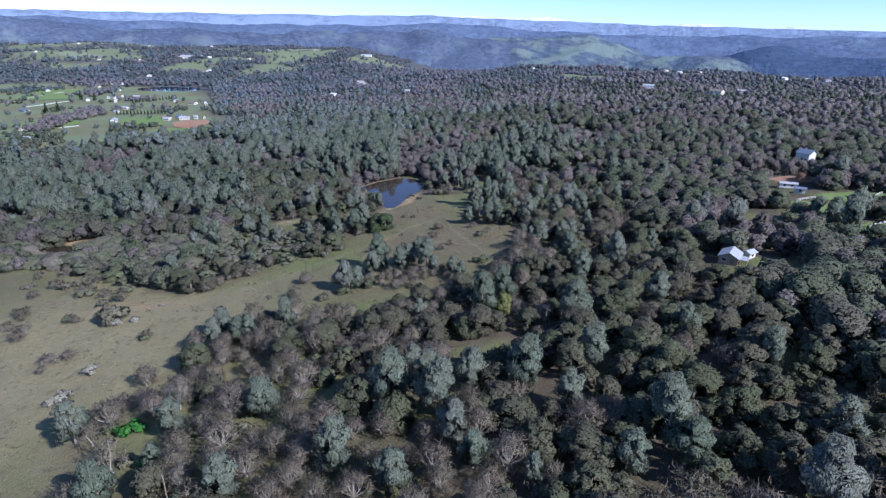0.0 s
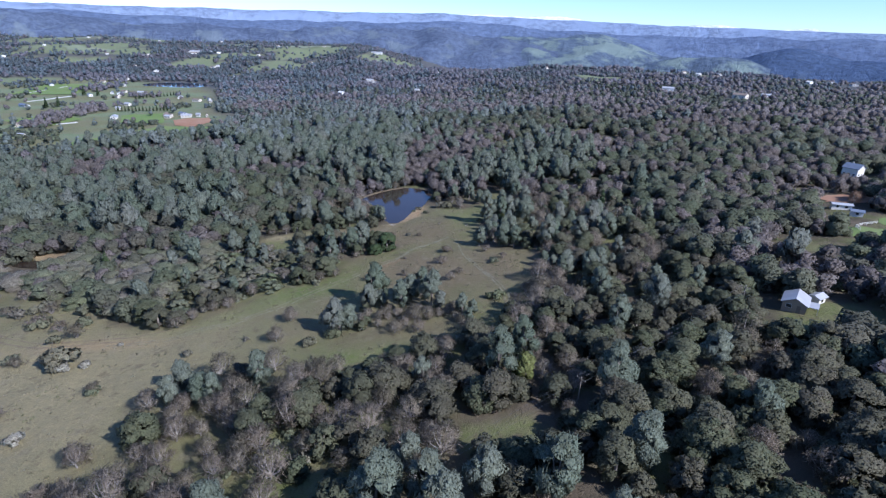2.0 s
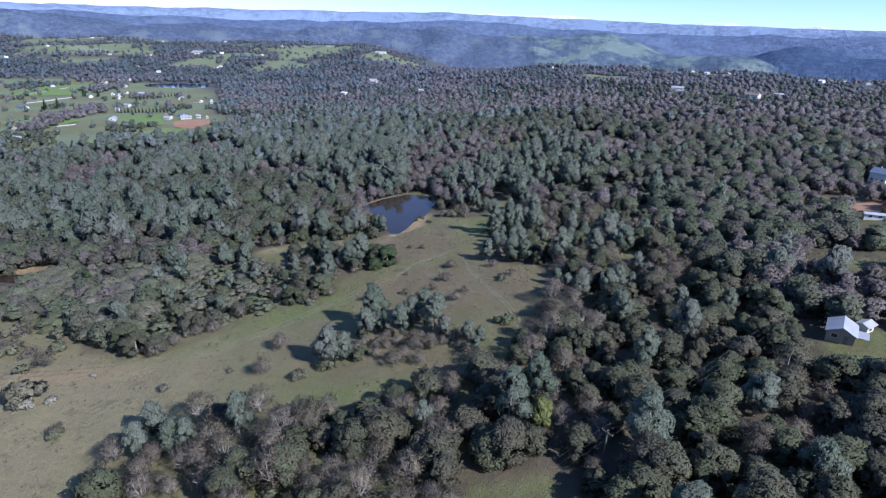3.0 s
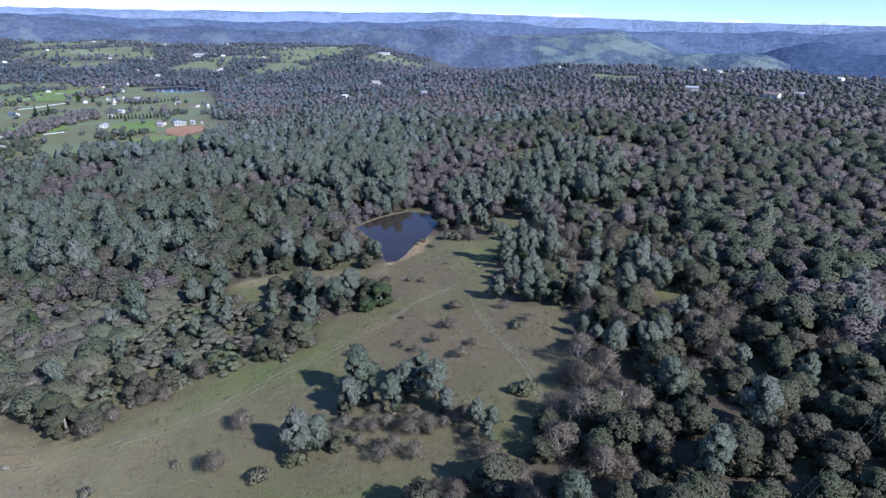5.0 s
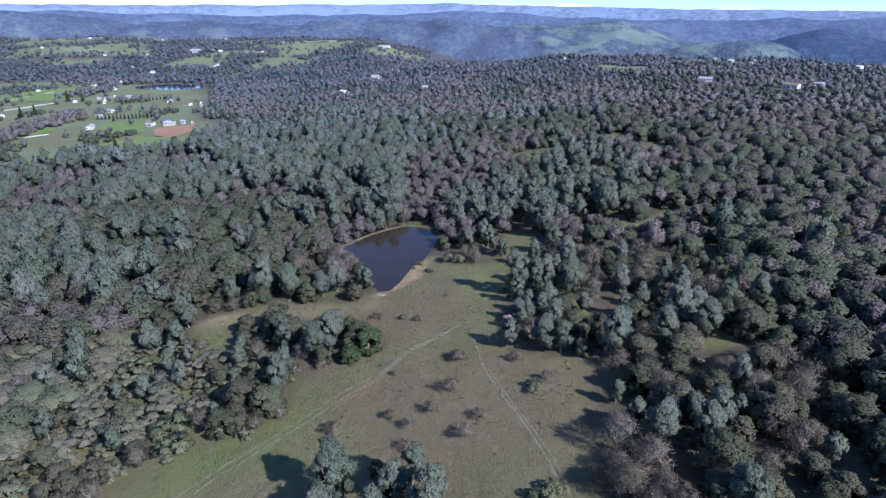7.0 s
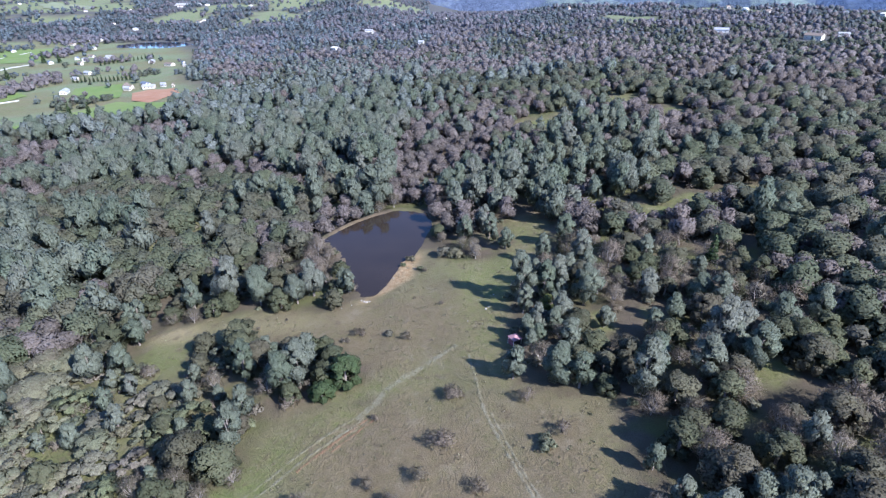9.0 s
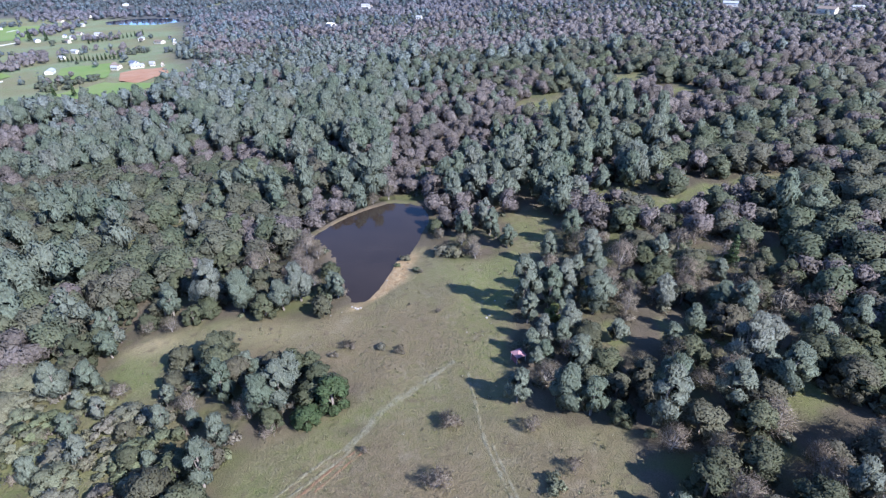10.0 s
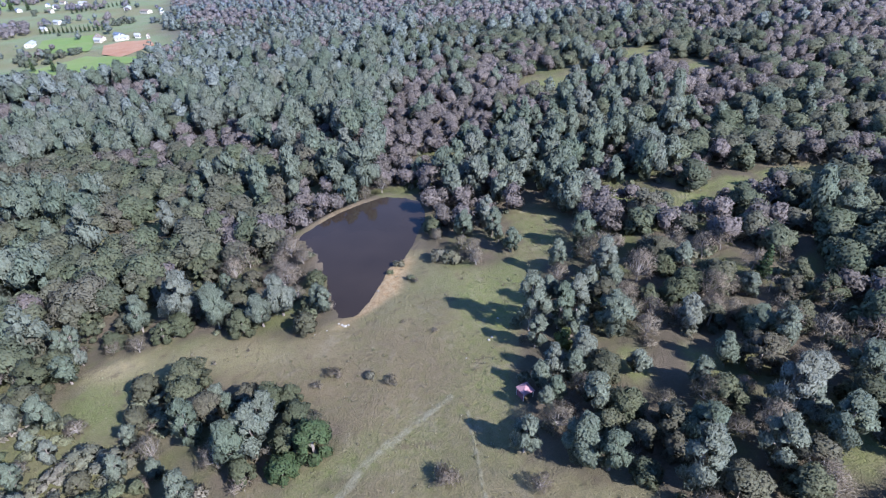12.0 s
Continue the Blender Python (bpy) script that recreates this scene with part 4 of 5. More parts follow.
        turn, tint = r.uniform(0, 6.283), r.random()
        pick = r.randrange(SORTS[kind])
        if level == 0 and kind in count and count[kind] < {"pine": 190, "oak": 260, "bare": 215}[kind]:
            count[kind] += 1
            plant(kind, pick, x, y, scale, turn)
        else:
            level = max(level, 1)
            # last of the key: step of haze in the leaf colour, by distance
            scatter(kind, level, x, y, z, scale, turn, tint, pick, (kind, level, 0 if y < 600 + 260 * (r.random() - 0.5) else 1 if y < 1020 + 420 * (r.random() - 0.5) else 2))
        # undergrowth fills the gaps near by
        if away < 230 and r.random() < 0.95:
            bx, by = x + r.uniform(-3.5, 3.5), y + r.uniform(-3.5, 3.5)
            sort = "bush" if r.random() < 0.6 else "twig"
            scatter(sort, 1 if away < 130 else 2, bx, by, z, r.uniform(0.7, 1.4), turn, r.random(), r.randrange(4), (sort, 1, 0))



# ---- trees and shrubs that stand out: x, y, size ----
GROVE_PINES = [(21.7, 322.6, 0.8), (26.6, 312.7, 0.8), (44, 271.4, 1.25), (36.1, 250.6, 0.95), (30.4, 239.3, 1.05), (21.3, 241.7, 0.75), (30.2, 260.8, 0.7),
               (35, 236.8, 0.9), (26.6, 250.2, 0.55), (56.2, 254, 0.75), (64.3, 260.1, 0.7), (51.2, 240.1, 1), (46.8, 232.9, 1.05), (68.2, 246.5, 1.1),
               (60.6, 235.7, 1.1), (76, 250.9, 0.9), (72.9, 239, 1.2), (86.2, 252.3, 1), (76.2, 262.5, 0.9), (73, 265.9, 0.9), (56.4, 339.5, 0.8), (70.9, 243.6, 0.8),
               (46.4, 259.5, 0.6), (68.4, 294.3, 0.8), (121.6, 313.6, 1.1), (79.7, 282.7, 0.7)]
POND_PINES = [(-35.8, 291.4, 1.15), (-39.9, 286.9, 1), (-50.8, 366.8, 0.9), (-84.6, 393.9, 1.05), (-79.4, 400.6, 0.9), (-28.5, 251.1, 0.95), (-38, 257.4, 0.6),
              (-82.1, 271.1, 0.85), (-78.2, 250.8, 0.5), (-61.8, 339.3, 0.9), (-92, 374.3, 0.9), (-47.5, 419.8, 0.9), (-3, 373.7, 0.9), (-39.3, 418.8, 0.8),
              (-90.8, 360.1, 0.8), (-150.6, 433.3, 0.9), (-165.4, 396.4, 0.9), (-56.7, 307, 0.5), (-90.6, 440.8, 0.9)]
KNOT_PINES = [(-16.3, 189.4, 1.1), (-18.3, 183.7, 0.8), (-5.1, 187.5, 1), (1.6, 183.9, 1.05), (-1.9, 191.3, 0.8), (-27.4, 170.2, 1), (-22.8, 171.8, 0.75),
              (-7.7, 181.4, 0.8), (10.9, 173.6, 0.6)]
SLOPE_PINES = [(-59.1, 136.4, 0.9), (-52.9, 137.3, 0.85), (16.9, 136.5, 1.15), (41.7, 127.3, 1.15), (39.7, 107.3, 1.1), (22.6, 99.7, 1.2), (10.7, 101.3, 1),
               (0.8, 101, 1), (-5.1, 102.6, 0.7), (66.1, 168.2, 1.15), (50, 154.8, 0.9), (-17.5, 189.1, 1), (66.8, 136.8, 1), (66.7, 117.3, 0.9), (82.5, 180.3, 0.7)]
FRONT_PINES = [(-74.1, 95.1, 1), (-34.1, 97.8, 1.1), (3.6, 93, 1.2), (45.4, 77.6, 1.2), (-52.8, 94.3, 0.9), (-15.8, 78.9, 1.1), (-5.1, 72, 1), (-34.5, 73.3, 1),
               (10.8, 102.4, 0.9), (-2, 109.2, 0.8), (-56.9, 74.8, 1), (46.3, 72.7, 1), (36.2, 71.5, 0.9), (62.3, 60.4, 1.2), (23.5, 103.1, 1.1), (30.8, 91.3, 0.9),
               (-58.5, 142.1, 0.85), (-49.5, 137.1, 0.8)]
POND_BARE = [(56.7, 292, 1.35), (-36.1, 243.8, 0.9), (-51.7, 262.2, 0.8), (-19, 252.4, 0.55), (-50.2, 246.7, 0.85), (-36.9, 249.4, 0.7), (-22.4, 359.3, 0.9),
             (-16.4, 362.3, 0.95), (-27.7, 359, 0.8), (-95.4, 272.6, 0.9), (-70.5, 254.9, 0.7), (-70.4, 281.1, 0.8), (-77.4, 281.4, 0.7), (12, 317.9, 0.7),
             (23.2, 234.3, 0.6), (37.2, 295, 0.8), (45, 297.3, 0.7), (48.8, 250.1, 0.6)]
EDGE_BARE = [(-42.3, 179.9, 0.75), (-42.8, 166.2, 0.75), (-8.8, 166.4, 0.8), (-3.5, 173.2, 0.8), (7.8, 177.7, 0.7), (0.4, 174.1, 0.7), (-13, 176.9, 0.6),
             (-45.4, 216.3, 0.9), (-39.9, 213.4, 0.8), (-34.8, 217.2, 0.6), (-61.8, 203.3, 0.7), (-67.3, 194.7, 0.8), (-52.9, 215, 0.8), (-71.6, 192.5, 0.7),
             (-75.9, 186.4, 0.8), (-78.6, 180.9, 0.8), (36.3, 191.7, 0.9), (32, 189, 0.7), (39, 202.2, 0.8)]
SLOPE_BARE = [(-38.3, 149.3, 1.1), (-19.7, 120.5, 0.9), (-69.6, 117.3, 0.85), (-42.9, 180.1, 0.6), (-44.6, 167.7, 0.5), (-19.3, 174.1, 0.6), (-2.1, 166.2, 0.7),
              (12.1, 163, 0.8), (2.7, 155.3, 0.7)]
POND_OAKS = [(-57.1, 254.9, 0.75), (-46, 254.1, 0.6), (3.3, 329.7, 0.75), (-29, 302.7, 0.7), (-29.2, 292.4, 0.6), (-69.3, 317.5, 1),
             (-84.3, 330.7, 1), (-47.1, 289, 0.8)]
EDGE_OAKS = [(-90.9, 187.8, 1.15), (-79.8, 183.5, 0.9), (-107, 206.9, 0.9), (-22.6, 246.5, 0.9), (-72.2, 196.3, 0.8)]
FIRS = [(85.8, 288.9, 0.9), (-135.8, 241.7, 0.9)]
FAR_TWIGS = [(7.4, 237.3, 1.3), (-18.4, 266.5, 0.9), (-20.6, 262.6, 0.7), (-4.7, 262.7, 0.8), (4.8, 278.6, 0.45), (-3.4, 283.5, 0.35), (-47.8, 273.3, 0.4),
             (-40.8, 277.3, 0.3), (-1, 301.7, 0.6)]
MEADOW_TWIGS = [(7.3, 236.8, 1.2), (5.2, 222.3, 1.5), (-8.4, 213.5, 0.9), (0.9, 214.4, 1.1), (-3.9, 209.8, 0.9), (11.7, 211.3, 1), (8.2, 205, 1.2), (28.9, 223.4, 1),
                (-20.7, 209.7, 1.2), (-17.1, 266.2, 0.9), (-4, 261.8, 0.6), (-9.2, 231.8, 0.6), (-4, 202.4, 1)]
MEADOW_BUSHES = [(25, 220.3, 1), (22.2, 187, 1.4), (9.4, 311.1, 1.8), (5.2, 312.3, 1.5), (-9.3, 264.7, 0.7), (-6.2, 311.5, 0.8), (-8.6, 307.5, 0.5), (-2.5, 303.5, 0.7)]
LEFT_BUSHES = [(-128.1, 189.4, 1.3), (-136.8, 203.2, 1.4), (-118.6, 198.3, 1.1), (-142.7, 198.7, 1), (-101.8, 161.4, 1.9), (-83.6, 145.7, 0.8), (-66.9, 161.5, 0.6),
               (-114.1, 175.6, 0.8), (-119.4, 165.2, 0.8), (-172, 228, 1.1), (-160.7, 204.3, 0.9), (-112.8, 189, 1.0), (-32.9, 162.8, 0.9), (-26.6, 167.5, 1), (-52.5, 168.7, 0.4)]
LEFT_TWIGS = [(-163.5, 215.9, 1.0), (-141.3, 173.8, 1.1), (-118.3, 184.9, 0.9), (-131.4, 200.1, 1.0), (-130, 158.4, 0.8), (-151.7, 215.2, 1.0), (-149.5, 191.4, 0.9), (-129.2, 190.3, 1.1), (-147, 201, 1), (-139.2, 170.7, 0.9), (-127.9, 152.3, 1.1), (-116.5, 162.8, 0.8), (-106.3, 134.7, 1),
              (-105.4, 129.7, 0.6), (-83.8, 146.2, 0.7), (-71.7, 109.3, 0.85), (-70.5, 119.5, 0.9), (-74.5, 104.5, 0.7), (-109.1, 179, 1.2), (-102.3, 137.2, 0.9), (-139.1, 162.6, 1)]
BLOOMS = [(-89.3, 126.4, 1.1), (-89.5, 113.1, 1.3), (-94.4, 159.5, 0.9), (-91.4, 171.7, 0.5), (-99.7, 158, 1)]
GREENS = [(-63.1, 97.5, 1.3), (-53.8, 86.4, 1.1)]
GREEN_OAKS = [(-17.6, 245, 1.05), (-22.4, 240.5, 0.8)]
LIMES = [(33.1, 267.8, 0.6), (23.4, 135.5, 0.9)]

KNOT_BARE = [(-17.9, 177.8, 0.55), (-14.3, 175.8, 0.5), (-11.5, 175.6, 0.55), (-8.7, 177.1, 0.6), (-5.4, 175.5, 0.55), (-2.2, 176.3, 0.6), (0.9, 173.6, 0.6), (4, 175.6, 0.55), (6.8, 176.5, 0.6), (10.4, 178.2, 0.55), (-14.1, 170.8, 0.5), (-6.4, 168.5, 0.6), (10.6, 168.1, 0.6), (13.7, 164.8, 0.6), (8.7, 173, 0.5), (-4.1, 181.3, 0.5), (-12, 182.2, 0.5)]
KNOT_OAKS = [(-19.2, 182.7, 0.5), (-18.9, 169.9, 0.4), (-18.1, 173.7, 0.45), (-9.1, 195.7, 0.5), (-21.4, 172.4, 0.4)]
KNOT_SMALL_PINES = [(13.9, 174.2, 0.5), (12.4, 169.1, 0.45), (-14.2, 184.7, 0.6), (4.3, 180.7, 0.6), (-25, 169.3, 0.6)]

def plant_all(kind, spots, seed, radius, shade=None, label="", grow=1.0):
    r = random.Random(seed)
    for x, y, s in spots:
        s *= grow
        plant(kind, r.randrange(9), x, y, s, r.uniform(0, 6.283), shade, label, r.uniform(0.84, 1.0))
        PLACED.append((x, y, radius * s))


for seed, spots in enumerate((GROVE_PINES, POND_PINES, KNOT_PINES, SLOPE_PINES, FRONT_PINES, KNOT_SMALL_PINES)):
    plant_all("pine", spots, seed, 4.2, grow=1.1)
for seed, spots in enumerate((POND_BARE, EDGE_BARE, SLOPE_BARE, KNOT_BARE)):
    plant_all("bare", spots, 10 + seed, 3.6)
for seed, spots in enumerate((POND_OAKS, EDGE_OAKS, KNOT_OAKS)):
    plant_all("oak", spots, 20 + seed, 4.2)
plant_all("fir", FIRS, 30, 3.5)
for seed, spots in enumerate((FAR_TWIGS, MEADOW_TWIGS, LEFT_TWIGS)):
    plant_all("twig", spots, 40 + seed, 2, grow=1.9 if spots is LEFT_TWIGS else 1.15)
for seed, spots in enumerate((MEADOW_BUSHES, LEFT_BUSHES)):
    plant_all("bush", spots, 50 + seed, 2, grow=1.7 if spots is LEFT_BUSHES else 1.3)
plant_all("bush", BLOOMS, 60, 2, BLOOM, "low shrub covered in white blossom in dry grass", 1.3)
plant_all("bush", GREENS, 61, 2, BRIGHT, "fresh bright green leafy shrub among bare oaks", 1.3)
plant_all("oak", GREEN_OAKS, 63, 4.2, GREEN_OAK, "rounded fresh green evergreen oak at the meadow edge")
plant_all("pine", LIMES, 62, 3.5, LIME, "yellow-green young tree beside the pines")

# ---- houses and farm ----
def gable_walls(w, d, h, peak, thick=0.25):
    """Four walls with two gables, as one shell with thickness."""
    bm = bmesh.new()
    for side in (-1, 1):
        box(bm, side * (w / 2 - thick / 2), 0, h / 2 - 0.4, thick, d - 2 * thick, h + 0.8)
        y = side * (d / 2 - thick / 2)
        ring = [(-w / 2, -0.8), (w / 2, -0.8), (w / 2, h), (0, h + peak), (-w / 2, h)]
        front = [bm.verts.new((px, y - thick / 2, pz)) for px, pz in ring]
        back = [bm.verts.new((px, y + thick / 2, pz)) for px, pz in ring]
        bm.faces.new(front)
        bm.faces.new(back[::-1])
        for k in range(5):
            j = (k + 1) % 5
            bm.faces.new((front[j], front[k], back[k], back[j]))
    bmesh.ops.recalc_face_normals(bm, faces=bm.faces[:])
    return bm


def roof_slope(w, d, h, peak, side, over=0.5, thick=0.16):
    bm = bmesh.new()
    run = w / 2 + over
    drop = peak * over / (w / 2)
    pts = [(0, h + peak + 0.03), (side * run, h - drop + 0.03), (side * run, h - drop + 0.03 + thick), (0, h + peak + 0.03 + thick)]
    a = [bm.verts.new((px, -d / 2 - over, pz)) for px, pz in pts]
    b = [bm.verts.new((px, d / 2 + over, pz)) for px, pz in pts]
    bm.faces.new(a)
    bm.faces.new(b[::-1])
    for k in range(4):
        j = (k + 1) % 4
        bm.faces.new((a[j], a[k], b[k], b[j]))
    bmesh.ops.recalc_face_normals(bm, faces=bm.faces[:])
    return bm


def slab(cx, cy, cz, sx, sy, sz):
    bm = bmesh.new()
    box(bm, cx, cy, cz, sx, sy, sz)
    return bm


def house(x, y, turn, w, d, h, peak, wall, roof, name, label, windows=3, door=True, chimney=False, porch=0.0):
    """A gabled building: ridge along its own y, front gable at -y."""
    ob = new(name)
    part("wall", gable_walls(w, d, h, peak), wall, ob)
    for side in (-1, 1):
        part("roof", roof_slope(w, d, h, peak, side), roof, ob)
    for k in range(windows):
        f = (k + 0.5) / windows - 0.5
        for side in (-1, 1):
            frame_ob = part("window", slab(side * (w / 2 + 0.02), f * d * 0.9, min(h - 0.9, 1.6), 0.10, 1.3, 1.2), WHITE, ob)
            part("pane", slab(side * (w / 2 + 0.06), f * d * 0.9, min(h - 0.9, 1.6), 0.06, 1.1, 1.0), GLASS, frame_ob)
    if door:
        part("door", slab(w * 0.2, -d / 2 - 0.03, 1.05, 1.0, 0.08, 2.1), WOOD, ob)
        frame_ob = part("window", slab(-w * 0.22, -d / 2 - 0.02, 1.6, 1.5, 0.10, 1.2), WHITE, ob)
        part("pane", slab(-w * 0.22, -d / 2 - 0.06, 1.6, 1.3, 0.06, 1.0), GLASS, frame_ob)
    if chimney:
        part("chimney", slab(w * 0.18, d * 0.2, h + peak * 0.9, 0.7, 0.7, 1.8), STONE, ob)
    if porch:
        part("porch_roof", slab(w / 2 + porch / 2, -d * 0.1, h * 0.86, porch, d * 0.6, 0.14), roof, ob)
        for f in (-0.36, 0.16):
            part("porch_post", slab(w / 2 + porch - 0.15, d * f, h * 0.43 - 0.3, 0.16, 0.16, h * 0.86 + 0.4), WHITE, ob)
    ob.matrix_basis = Matrix.Translation((x, y, height(x, y) + 0.25)) @ Matrix.Rotation(radians(turn), 4, "Z")
    return tagged(ob, label, "house" if name == "house" else "shed" if "shed" in name else "barn")


def fence(points, posts, label, rails=2, high=1.3):
    """A rail fence along a line on the land."""
    ob = new("rail_fence")
    pts = []
    for (ax, ay), (bx, by) in zip(points, points[1:]):
        for k in range(posts):
            f = k / posts
            pts.append((ax + (bx - ax) * f, ay + (by - ay) * f))
    pts.append(points[-1])
    p3 = [Vector((px, py, height(px, py))) for px, py in pts]
    shared = None
    for p in p3:
        if shared is None:
            first = part("post", slab(0, 0, high / 2 - 0.2, 0.16, 0.16, high + 0.4), FENCE, ob)
            shared = first.data
        else:
            first = part_mesh("post", shared, ob)
        first.location = p
    for k in range(rails):
        bm = bmesh.new()
        for a, b in zip(p3, p3[1:]):
            mid, d = (a + b) / 2, b - a
            m = Matrix.Translation(mid + Vector((0, 0, high * (0.92 - 0.42 * k)))) @ d.to_track_quat("X", "Z").to_matrix().to_4x4() @ Matrix.Diagonal((d.length, 0.07, 0.2, 1))
            bmesh.ops.create_cube(bm, size=1, matrix=m)
        part("rail", bm, FENCE, ob)
    tagged(ob, label, "fence")


def strip(name, points, width, mat, label, category, seed=1, rise=0.06, ragged=0.55):
    """A trodden track or lane that follows the land."""
    r = random.Random(seed)
    line = []
    for (ax, ay), (bx, by) in zip(points, points[1:]):
        n = max(2, int(math.hypot(bx - ax, by - ay) / max(1.0, width)))
        line += [(ax + (bx - ax) * k / n, ay + (by - ay) * k / n) for k in range(n)]
    line.append(points[-1])
    # ease the corners
    for _ in range(4):
        line = [line[0]] + [((a[0] + 2 * b[0] + c[0]) / 4, (a[1] + 2 * b[1] + c[1]) / 4) for a, b, c in zip(line, line[1:], line[2:])] + [line[-1]]
    verts, faces = [], []
    for k, (px, py) in enumerate(line):
        qx, qy = line[min(k + 1, len(line) - 1)]
        ox, oy = line[max(k - 1, 0)]
        dx, dy = qx - ox, qy - oy
        ln = math.hypot(dx, dy) + 1e-9
        for s in (-1, -0.4, 0.4, 1):
            o = s * width / 2 * (1 + r.uniform(-ragged, ragged))
            ex, ey = px - dy / ln * o, py + dx / ln * o
            verts.append((ex, ey, height(ex, ey) + (rise if abs(s) < 1 else -0.03)))
        if k:
            for j in range(3):
                a = 4 * (k - 1) + j
                faces.append((a, a + 1, a + 5, a + 4))
    me = mesh_from(name, verts, faces, mat, smooth=True)
    v = np.array(verts)
    traits = ground_traits(v[:, 0], v[:, 1])
    traits["edge"] = np.tile((0.0, 1.0, 1.0, 0.0), len(line))
    for key, value in traits.items():
        me.attributes.new(key, "FLOAT", "POINT").data.foreach_set("value", value.astype(np.float32))
    tagged(new(name, me), label, category, kind="structure")


# tracks through the meadow
TRACK_LEFT = [(8.6, 257), (2, 251), (-6, 243), (-13, 232), (-23, 222), (-33, 209.5), (-44, 198), (-50, 190), (-62, 181), (-76, 173.5), (-95, 171)]
TRACK_RIGHT = [(11.6, 252.5), (12.6, 244), (13.8, 233), (17.3, 220), (21, 209), (23.4, 200), (25, 192), (25.2, 180)]
strip("track_wide", TRACK_LEFT[:4], 2.2, TRACK, "pale trodden track through the meadow grass", "track", 3)
strip("track_rut", [(x - 0.9, y + 0.6) for x, y in TRACK_LEFT[3:]], 0.9, TRACK, "faint wheel rut in the meadow grass", "track", 4)
strip("track_rut", [(x + 0.7, y - 0.6) for x, y in TRACK_LEFT[3:]], 0.9, TRACK, "faint wheel rut in the meadow grass", "track", 5)
strip("track_rut", TRACK_RIGHT, 1.0, TRACK, "pale trodden footpath through the meadow", "track", 6)
strip("track_rut", [(x + 1.6, y - 2.0) for x, y in TRACK_RIGHT[2:]], 0.8, TRACK, "faint second rut beside the footpath", "track", 7)
strip("clay_rut", [(-10.5, 232.5), (-13.5, 229.5), (-18, 224), (-23, 218.5)], 0.9, CLAY_RUT, "red clay wheel rut in the grass", "track", 8)
strip("clay_rut", [(-9.5, 231.5), (-12.2, 228.7), (-17, 223)], 0.8, CLAY_RUT, "red clay wheel rut in the grass", "track", 9)
strip("track_rut", [(-175, 220), (-153.5, 197), (-135, 182.5), (-116, 175.5), (-92, 176.5), (-72, 181)], 1.0, RUT, "brown wheel rut curving through dry grass", "track", 10)
strip("track_rut", [(-177, 217), (-155, 194.5), (-136, 180), (-116, 173), (-92, 174)], 1.0, RUT, "brown wheel rut curving through dry grass", "track", 11)


# the hillside house and its yard
house(105.0, 166.5, -38, 5.8, 7.6, 2.6, 1.5, TAN, METAL_ROOF, "house", "tan cabin with a pale sheet-metal roof among oaks", 2, True, False, 2.8)
house(113, 169, -60, 2.6, 3.8, 1.9, 0.6, WHITE, METAL_ROOF, "shed", "small white shed beside the hillside cabin", 1, False)
house(248, 339, 30, 8.5, 8.2, 5.2, 2.2, WHITE, SLATE_ROOF, "house", "two-storey white house with a blue-grey roof", 3, True, True)
house(191, 268.5, 72, 2.6, 8, 2.1, 0.5, WHITE, METAL_ROOF, "shed", "long low white outbuilding beside the paddock", 2, False)
house(189, 256, 62, 2.6, 4.6, 2.1, 0.6, WHITE, SLATE_ROOF, "shed", "small white outbuilding beside the paddock", 1, True)
sheet("paddock_grass", ellipse(178, 228, 10, 13, seed=9, wobble=0.12), None, LAWN, "bright green paddock grass", "paddock", 0.12, 6)
sheet("paddock_grass", ellipse(206, 243, 17, 10, seed=19, wobble=0.12), None, LAWN, "bright green paddock grass", "paddock", 0.12, 6)
sheet("paddock_grass", ellipse(180, 189, 13, 11, seed=29, wobble=0.12), None, LAWN, "bright green paddock grass", "paddock", 0.12, 6)
fence([(175, 235), (177, 240), (182, 243), (188, 243)], 3, "white rail fence round the green paddock")
fence([(176, 215), (183, 224), (190, 233)], 4, "white rail fence across the green paddock")
fence([(202, 232), (212, 239), (222, 245)], 4, "white rail fence along the upper paddock")
fence([(190, 200), (176, 195), (164, 179), (176, 176)], 5, "white rail fence round the lower paddock")
plant("bare", 1, 203, 277, 1.1, 0.4, RUST, "leafless oak with rusty dry leaves")
plant("bare", 3, 208, 281, 0.9, 1.4, RUST, "leafless oak with rusty dry leaves")

# farms in the valley
FARM = [(-428, 772, 20, 12, 26), (-364, 790, 80, 10, 18), (-352, 806, 60, 9, 16), (-338, 787, 100, 10, 22), (-445, 1012, 15, 12, 18), (-401, 976, 70, 14, 22), (-609, 861, 60, 12, 30),
        (-452, 632, 80, 9, 14), (-567, 1042, 30, 12, 20), (-581, 1085, 75, 10, 16), (-602, 1012, 50, 11, 14), (-534, 1045, 90, 9, 14), (-706, 1315, 85, 16, 40), (-719, 1250, 80, 12, 34),
        (-760, 1153, 40, 12, 20), (-389, 1330, 60, 12, 20), (-480, 905, 70, 10, 15)]
FARM += [(-372, 800, 10, 7, 12), (-344, 800, 35, 6, 10), (-360, 780, 75, 6, 14), (-326, 797, 85, 5, 9), (-312, 792, 20, 5, 8), (-384, 985, 40, 7, 12), (-372, 960, 10, 6, 9), (-470, 860, 80, 7, 12),
         (-548, 1000, 60, 8, 14), (-590, 1060, 15, 7, 13), (-545, 1075, 95, 8, 18), (-640, 1190, 85, 9, 18), (-505, 700, 15, 6, 12)]
